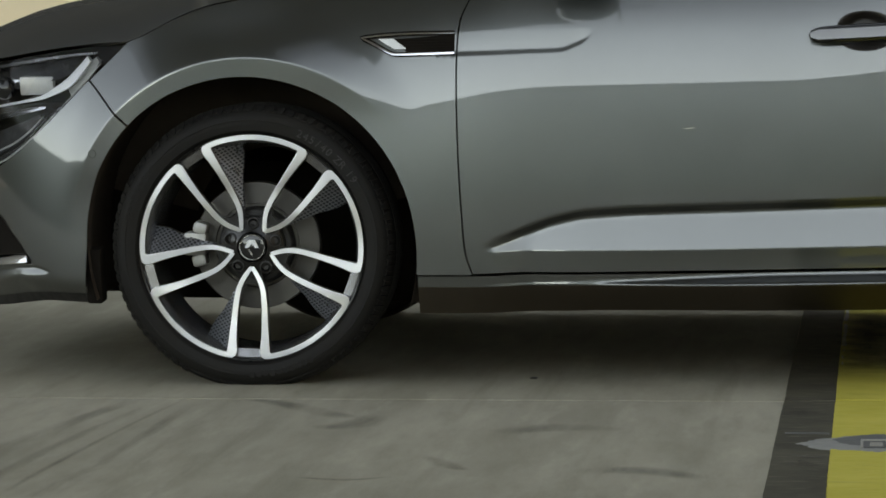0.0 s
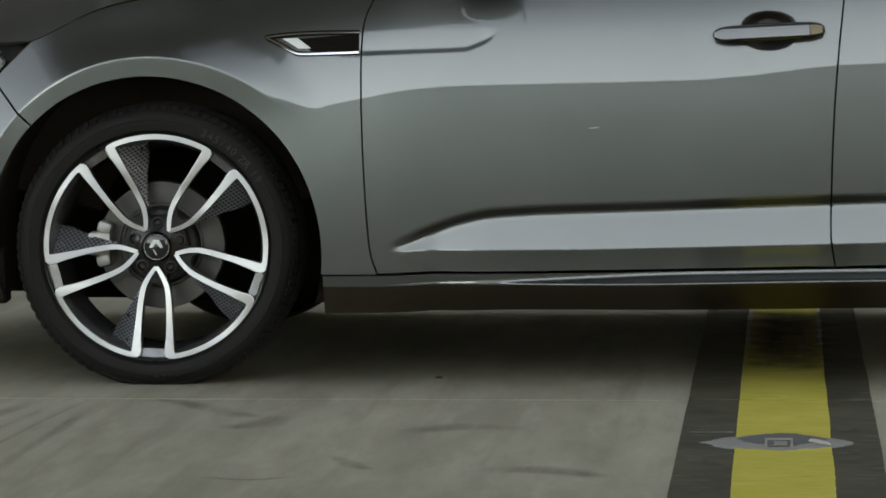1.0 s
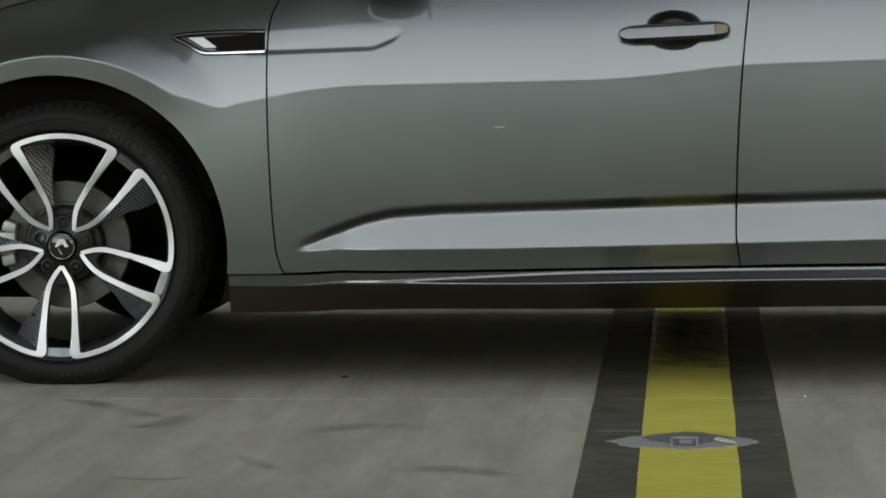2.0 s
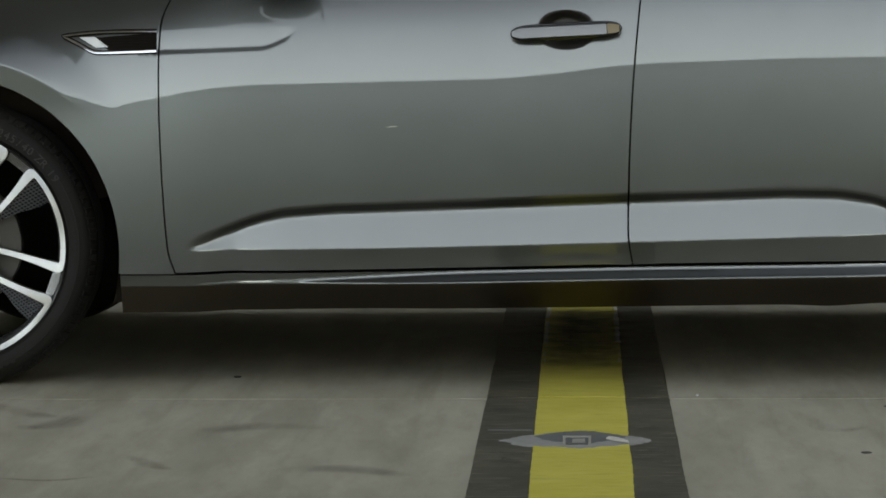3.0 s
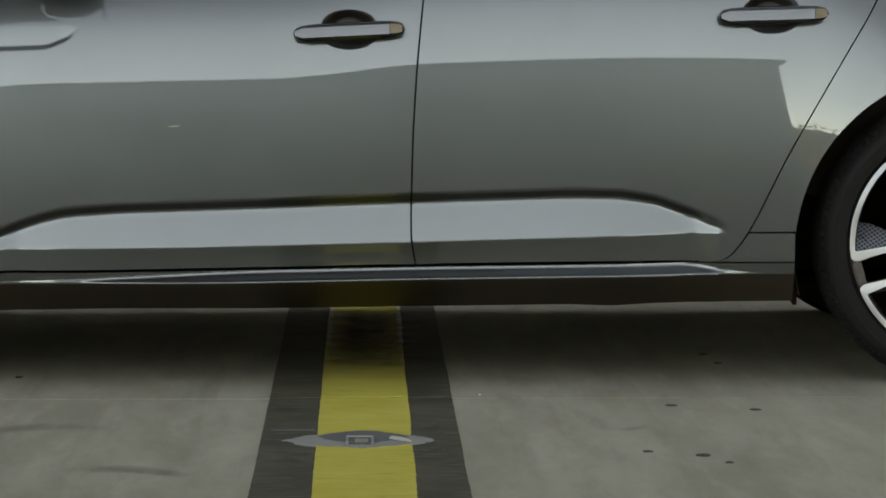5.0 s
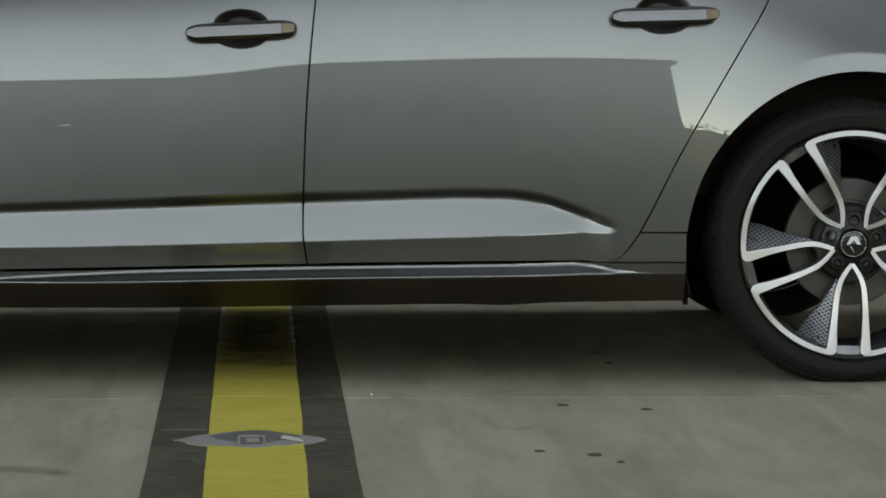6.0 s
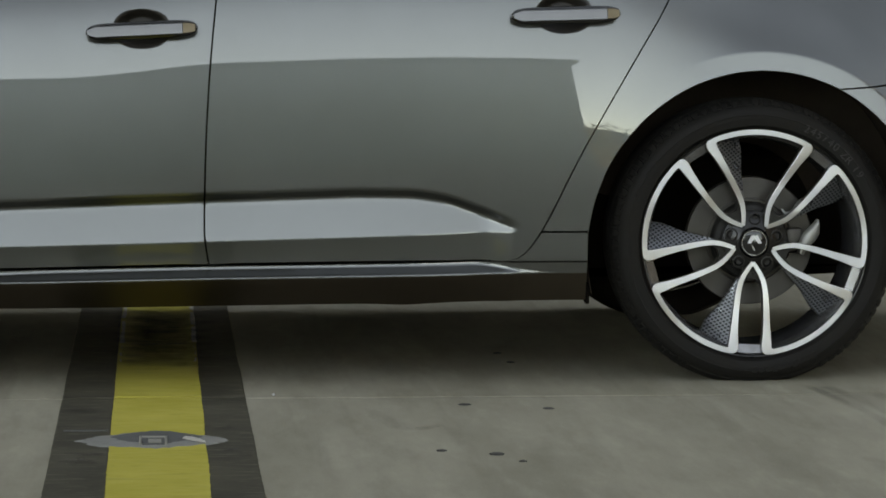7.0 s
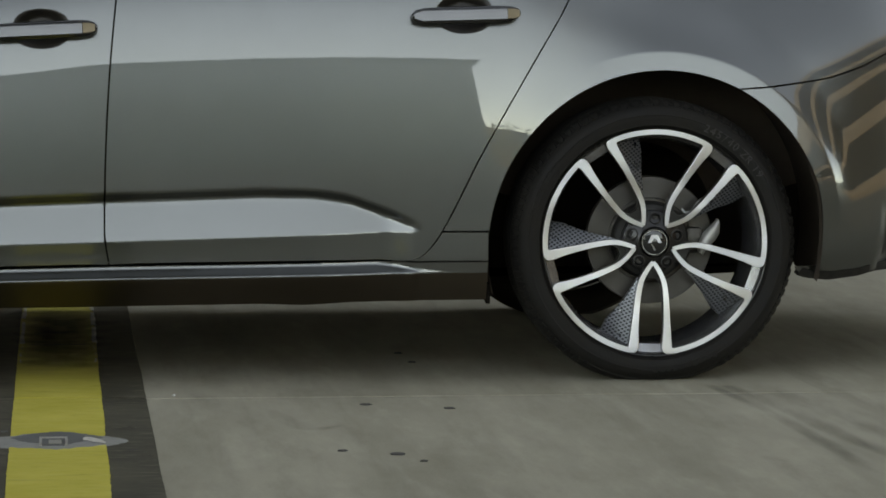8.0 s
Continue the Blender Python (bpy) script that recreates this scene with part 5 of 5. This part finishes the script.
        ribbon(bm, [p[:2] for p in pts], [p[2] for p in pts], dish, 0.030, mat=0, mat_side=1, crown=0.0008)
        part("spoke", bm, [ALLOY, WHEELBLACK], wheel, "diamond-cut bright spoke with dark flanks", flat=True)
        # dark web under the fork
        bm = bmesh.new()
        web = [place(f0, r, c) for r, c in ((0.040, -0.02), (0.075, -0.026), (0.10, -0.034), (0.10, -0.022), (0.085, -0.008), (0.085, 0.008), (0.10, 0.022), (0.10, 0.034), (0.075, 0.026), (0.040, 0.02))]
        loft(bm, [[(x, d, z) for x, z in web] for d in (0.022, 0.05)])
        part("hub_web", bm, WHEELBLACK, wheel, flat=True)
        # dimpled insert beside the next fork's near arm
        f = f1
        tri = [(0.252, -0.052), (0.243, -0.083), (0.225, -0.112), (0.190, -0.098), (0.150, -0.068), (0.110, -0.045), (0.085, -0.032), (0.110, -0.034), (0.160, -0.040), (0.210, -0.045)]
        bm = bmesh.new()
        depth = lambda r, c: 0.012 + 0.80 * max(0.0, -c - 0.040) + 0.03 * (0.25 - r) / 0.25
        loft(bm, [[(*(lambda q: (q[0], depth(r, c) + d, q[1]))(place(f, r, c)),) for r, c in tri] for d in (0.0, 0.02)])
        part("dimpled_insert", bm, INSERT, wheel, "grey dimpled plate between the spokes", flat=True)
        # spoke outer pocket at the rim
        bm = bmesh.new()
        pocket = [place(f0, r, c) for r, c in ((0.238, -0.029), (0.256, -0.030), (0.259, 0.0), (0.256, 0.030), (0.238, 0.029))]
        loft(bm, [[(x, d + 0.006 * (np.hypot(x, z) < 0.243), z) for x, z in pocket] for d in (0.010, 0.03)])
        part("rim_pocket", bm, BARREL, wheel)
        # wheel bolt
        bm = bmesh.new()
        b = f0 + radians(36)
        cx, cz = 0.056 * math.cos(b), 0.056 * math.sin(b)
        turned(bm, [(0.0145, 0.05), (0.0145, 0.016), (0.0115, 0.015), (0.0110, 0.028), (0.0085, 0.029)], 24, centre=(cx, cz))
        turned(bm, [(0.0085, 0.045), (0.0085, 0.022), (0.0070, 0.020), (0.0004, 0.020)], 6, centre=(cx, cz))
        part("wheel_bolt", bm, PLASTIC, wheel)
    # hub and cap
    bm = bmesh.new()
    turned(bm, [(0.074, 0.06), (0.072, 0.030), (0.062, 0.022), (0.042, 0.017), (0.036, 0.013), (0.034, 0.018)], 64)
    part("hub", bm, WHEELBLACK, wheel)
    bm = bmesh.new()
    turned(bm, [(0.0325, 0.022), (0.0325, 0.0105), (0.0310, 0.0085), (0.0285, 0.0085), (0.0275, 0.0100), (0.0200, 0.0080), (0.0004, 0.0065)], 56)
    part("hub_cap", bm, GLOSSBLACK, wheel, "glossy black hub cap")
    bm = bmesh.new()
    turned(bm, [(0.0300, 0.0095), (0.0296, 0.0075), (0.0283, 0.0075), (0.0279, 0.0095)], 56)
    part("cap_ring", bm, SILVER, wheel)
    bm = bmesh.new()
    chev = [(-0.0165, -0.0010), (-0.0070, 0.0175), (0.0070, 0.0175), (0.0165, -0.0010), (0.0085, -0.0010), (0.0, 0.0100), (-0.0085, -0.0010)]
    loft(bm, [[(x, y, z) for x, z in chev] for y in (0.0048, 0.009)])
    bmesh.ops.triangulate(bm, faces=bm.faces[:])
    part("cap_emblem", bm, WHITE, wheel, "plain white chevron", flat=True)
    bm = bmesh.new()
    chev = [(-0.0005, -0.0185), (-0.0090, -0.0040), (-0.0060, -0.0040), (0.0020, -0.0175)]
    loft(bm, [[(x, y, z) for x, z in chev] for y in (0.0055, 0.009)])
    part("cap_emblem", bm, SILVER, wheel, flat=True)
    # brake disc
    bm = bmesh.new()
    turned(bm, [(0.150, 0.112), (0.150, 0.090), (0.148, 0.088), (0.100, 0.088), (0.098, 0.092), (0.092, 0.092)], 96)
    part("brake_disc", bm, IRON, wheel, "worn iron brake disc")
    bm = bmesh.new()
    turned(bm, [(0.0935, 0.094), (0.0915, 0.091), (0.088, 0.064), (0.084, 0.060), (0.060, 0.056)], 64)
    part("disc_hat", bm, PLASTIC, wheel, "dark hat of the brake disc")
    return wheel


def caliper(wheel, angle, spread, label):
    bm = bmesh.new()
    for da, r, sa, sr in ((0, 0.142, spread * 0.42, 0.055), (spread * 0.62, 0.136, 6, 0.034), (-spread * 0.62, 0.136, 6, 0.034)):
        a = radians(angle + da)
        m = Matrix.Rotation(-a, 4, "Y") @ Matrix.Translation((r, 0.070, 0))
        made = bmesh.ops.create_cube(bm, size=1.0, matrix=m @ Matrix.Diagonal((sr, 0.055, 2 * r * math.tan(radians(sa)), 1)))
        edges = list({e for v in made["verts"] for e in v.link_edges})
        bmesh.ops.bevel(bm, geom=edges, offset=0.008, segments=2, affect="EDGES", profile=0.5)
    return part("brake_caliper", bm, CAST, wheel, label)


front = build_wheel("front_wheel")
front.parent = car
rear = new("rear_wheel")
rear.parent = car
for ch in front.children:
    sub = ch.copy()
    scene.collection.objects.link(sub)
    sub.parent = rear
front.location = (0.006, 0.0, WHEEL_SIZE * HUB_Z)
rear.location = (2.803, 0.0, WHEEL_SIZE * HUB_Z)
front.scale = rear.scale = (WHEEL_SIZE,) * 3
caliper(front, 178, 26, "silver-grey brake caliper")
bm = bmesh.new()
rings = []
for x, z, w in ((0.118, -0.030, 0.014), (0.126, -0.008, 0.022), (0.138, 0.008, 0.030), (0.150, 0.024, 0.026), (0.157, 0.042, 0.012), (0.158, 0.050, 0.005)):
    rings.append([(x + w * 0.5 * math.cos(a), 0.066 + 0.016 * math.sin(a) - 0.1 * (x - 0.14), z - 0.3 * w * math.cos(a)) for a in np.linspace(0, 2 * math.pi, 13)[:-1]])
loft(bm, rings)
bmesh.ops.recalc_face_normals(bm, faces=bm.faces)
part("brake_bracket", bm, CAST, rear, "pale cast brake bracket")
bm = bmesh.new()
box(bm, 0.085, 0.125, 0.075, 0.11, -0.03, 0.03, 0.008)
part("brake_caliper", bm, IRON, rear, "dark brake caliper body")
bm = bmesh.new()
path = [(0.072, 0.074, 0.055), (0.080, 0.066, 0.052), (0.094, 0.070, 0.052), (0.104, 0.084, 0.055), (0.120, 0.097, 0.062), (0.138, 0.102, 0.075)]
P3 = curve(path, 6)
loft(bm, [[(x + 0.0036 * math.cos(a) * 0.5, y + 0.0036 * math.cos(a), z + 0.0036 * math.sin(a)) for a in np.linspace(0, 2 * math.pi, 9)[:-1]] for x, z, y in P3])
bmesh.ops.recalc_face_normals(bm, faces=bm.faces)
part("brake_lever", bm, CAST, rear, "bare metal handbrake lever")
for src, nm in ((front, "front_wheel"), (rear, "rear_wheel")):
    far = new(nm)
    far.parent = car
    far.matrix_basis = Matrix.Translation((src.location.x, 2 * CENTRE, src.location.z)) @ Matrix.Diagonal((WHEEL_SIZE, -WHEEL_SIZE, WHEEL_SIZE, 1))
    for ch in src.children:
        sub = ch.copy()
        scene.collection.objects.link(sub)
        sub.parent = far
# axles
for k in (0.0, 2.809):
    bm = bmesh.new()
    loft(bm, [[(k + 0.03 * math.cos(a), y, HUB_Z + 0.03 * math.sin(a)) for a in np.linspace(0, 2 * math.pi, 17)[:-1]] for y in (0.06, 2 * CENTRE - 0.06)])
    part("axle", bm, IRON, car)

# ---- surroundings ----
# long shed across the yard: clad walls of upright sheets, low roof
def shed(x0, x1, y0, y1, h):
    ob = thing("storage_shed", "pale grey-green metal-clad storage shed", "shed", at=((x0 + x1) / 2, (y0 + y1) / 2, 0))
    bm = bmesh.new()
    cx, cy = (x0 + x1) / 2, (y0 + y1) / 2
    n = int((x1 - x0) / 0.25)
    line = []
    for i in range(n + 1):
        x = x0 + (x1 - x0) * i / n - cx
        line.append((x, y1 - cy + (0.003 if i % 2 else 0.0)))
    line += [(x1 - cx, y0 - cy), (x0 - cx, y0 - cy)]
    loft(bm, [[(x, y, z) for x, y in line] for z in (0.0, h)])
    part("wall", bm, CLAD, ob, flat=True)
    bm = bmesh.new()
    loft(bm, [[(x0 - cx - 0.2, y, z) for y, z in ((y1 - cy + 0.3, h), (y1 - cy + 0.3, h + 0.12), (0, h + 0.7), (y0 - cy - 0.3, h + 0.12), (y0 - cy - 0.3, h))],
              [(x1 - cx + 0.2, y, z) for y, z in ((y1 - cy + 0.3, h), (y1 - cy + 0.3, h + 0.12), (0, h + 0.7), (y0 - cy - 0.3, h + 0.12), (y0 - cy - 0.3, h))]])
    part("roof", bm, CLAD, ob, flat=True)
    bm = bmesh.new()
    box(bm, 0.8, x1 - cx - 0.4, y1 - cy + 0.004, y1 - cy + 0.08, 3.25, 3.33, 0.01, 1)
    part("rail", bm, CREAM, ob, "pale horizontal rail")
    return ob


shed(-4.3, 5.55, -36.0, -25.0, 6.3)


def office(x, y, turn, w, d, floors):
    ob = thing("office_building", "cream office building with dark ribbon windows", "building", at=(x, y, 0))
    ob.rotation_euler = (0, 0, radians(turn))
    fh = 5.4
    bm = bmesh.new()
    box(bm, -w / 2 + 0.3, w / 2 - 0.3, -d / 2 + 0.3, d / 2 - 0.3, 0, floors * fh)
    part("core", bm, CLAD, ob, flat=True)
    for i in range(floors + 1):
        bm = bmesh.new()
        box(bm, -w / 2, w / 2, -d / 2, d / 2, i * fh - (0.0 if i == 0 else 0.8), i * fh + 0.8, 0.03, 1)
        part("floor_band", bm, CREAM, ob)
    n = int(w / 2.2)
    for i in range(floors):
        for k in range(n):
            bm = bmesh.new()
            a = -w / 2 + 0.35 + (w - 0.7) * k / n
            box(bm, a + 0.06, a + (w - 0.7) / n - 0.06, d / 2 - 0.28, d / 2 - 0.2, i * fh + 0.8, (i + 1) * fh - 0.8)
            part("window", bm, TINT, ob, flat=True)
    return ob


office(35.0, -25.0, 52, 34, 12, 4)

# unseen platform added to darken the wing's reflections, on two long girders from the warehouse wall, its edges open
# louvres
deck = thing("overhead_platform", "weathered sheet-metal platform with louvred edges on steel girders", "platform", at=(-1.5, -3.7, 0))
DECK_Z = 5.6
bm = bmesh.new()
box(bm, -1.5, 1.4, -2.0, 4.1, DECK_Z, DECK_Z + 0.12, 0.02, 1)
part("roof_deck", bm, DECKSHEET, deck)
bm = bmesh.new()
box(bm, 1.404, 3.4, 2.1, 4.1, DECK_Z, DECK_Z + 0.12, 0.02, 1)
part("side_deck", bm, DECKSHEET, deck)
PITCH = 0.03


def louvre(u0, step, count, v0, v1, along_x):
    """Thin blades in a row that grow narrower towards the open edge."""
    bm = bmesh.new()
    for i in range(count):
        u, w = u0 + step * (i + 0.5), 0.48 * abs(step) * (1 - (i + 1) / (count + 1))
        if along_x:
            box(bm, v0, v1, u - w, u + w, DECK_Z + 0.01, DECK_Z + 0.025)
        else:
            box(bm, u - w, u + w, v0, v1, DECK_Z + 0.01, DECK_Z + 0.025)
    part("edge_louvre", bm, DECKSHEET, deck, flat=True)


# thinning blades blur the added deck's edge where the paint reflects it
louvre(-1.5, -PITCH, 60, -2.0, 4.1, False)
louvre(1.4, PITCH, 18, -2.0, 1.0, False)
louvre(-2.0, -PITCH, 70, -1.5, 1.4, True)
louvre(2.1, -PITCH, 36, 1.41, 3.4, True)
louvre(3.4, PITCH, 30, 2.1, 4.1, False)
for x in (-1.2, 1.2):
    bm = bmesh.new()
    box(bm, x - 0.1, x + 0.1, -4.2, 20.68, DECK_Z + 0.124, DECK_Z + 0.52, 0.01, 1)
    part("girder", bm, DECKSHEET, deck)

# added out of view, its height and length set to shade the yard
store = thing("warehouse", "dark brown metal-clad warehouse", "building", at=(-5, 22, 0))
bm = bmesh.new()
box(bm, -85, 41, -5, 5, 0, 30.0, 0.05, 1)
part("wall", bm, DARKCLAD, store)
bm = bmesh.new()
box(bm, -85.3, 41.3, -5.3, 5.3, 30.0, 30.5, 0.05, 1)
part("roof", bm, CLAD, store)

boundary = thing("boundary_wall", "low pale sand-coloured wall with a coping along the pavement", "wall", at=(0, 16.6, 0.12))
bm = bmesh.new()
box(bm, -40, 36, -0.15, 0.15, -0.02, 1.5, 0.01, 1)
part("wall", bm, SAND, boundary)
bm = bmesh.new()
box(bm, -40.05, 36.05, -0.2, 0.2, 1.503, 1.6, 0.015, 1)
part("coping", bm, SAND, boundary)

bm = bmesh.new()
box(bm, -40, 40, 5.4, 16.9, -0.2, 0.12, 0.02, 2)
tagged(part("pavement", bm, SAND), "raised sand-coloured pavement in front of the warehouse", "pavement", kind="structure")

# unseen hedge added along the far edge of the yard to block low sky light: small leaf clumps on a dense core, with an
# uneven top
rng = random.Random(5)
bm = bmesh.new()
def hedge_line(u):
    """Along one side, round the far end and back along the other side."""
    if u < 0.1:
        return -62.0, 16.0 - 160 * u
    if u > 0.9:
        return 62.0, 16.0 - 160 * (1 - u)
    a = (u - 0.1) / 0.8 * math.pi
    return -62 * math.cos(a), -52 * math.sin(a) ** 0.7


for i in range(14000):
    x, y = hedge_line(rng.random())
    x, y = x + rng.uniform(-0.6, 0.6), y + rng.uniform(-0.6, 0.6)
    top = 3.9 + 5.5 * float(smooth(-18, -40, x)) + 0.9 * noise.noise((x * 0.09, y * 0.09, 0)) + 0.5 * noise.noise((x * 0.5, y * 0.5, 3))
    m = Matrix.Translation((x, y, 0.1 + top * rng.random() ** 0.6)) @ Euler((rng.uniform(0, 3), rng.uniform(0, 3), rng.uniform(0, 6))).to_matrix().to_4x4()
    w = rng.uniform(0.15, 0.38)
    vs = [bm.verts.new(m @ Vector(p)) for p in ((-w, 0, 0), (0, -0.5 * w, 0.1), (w, 0, 0), (0, 0.5 * w, 0.1))]
    bm.faces.new(vs)
line = [hedge_line(u) for u in np.linspace(0, 1, 140)]
core = [[bm.verts.new((x, y, z if z == 0 else z + 5.5 * float(smooth(-18, -40, x)) + 0.9 * noise.noise((x * 0.09, y * 0.09, 0)))) for x, y in line] for z in (0.0, 3.6)]
for i in range(len(line) - 1):
    bm.faces.new((core[0][i], core[0][i + 1], core[1][i + 1], core[1][i]))
tagged(part("hedge", bm, LEAF, flat=True), "dense dark green hedge round the yard, taller at one end", "hedge", kind="stuff")
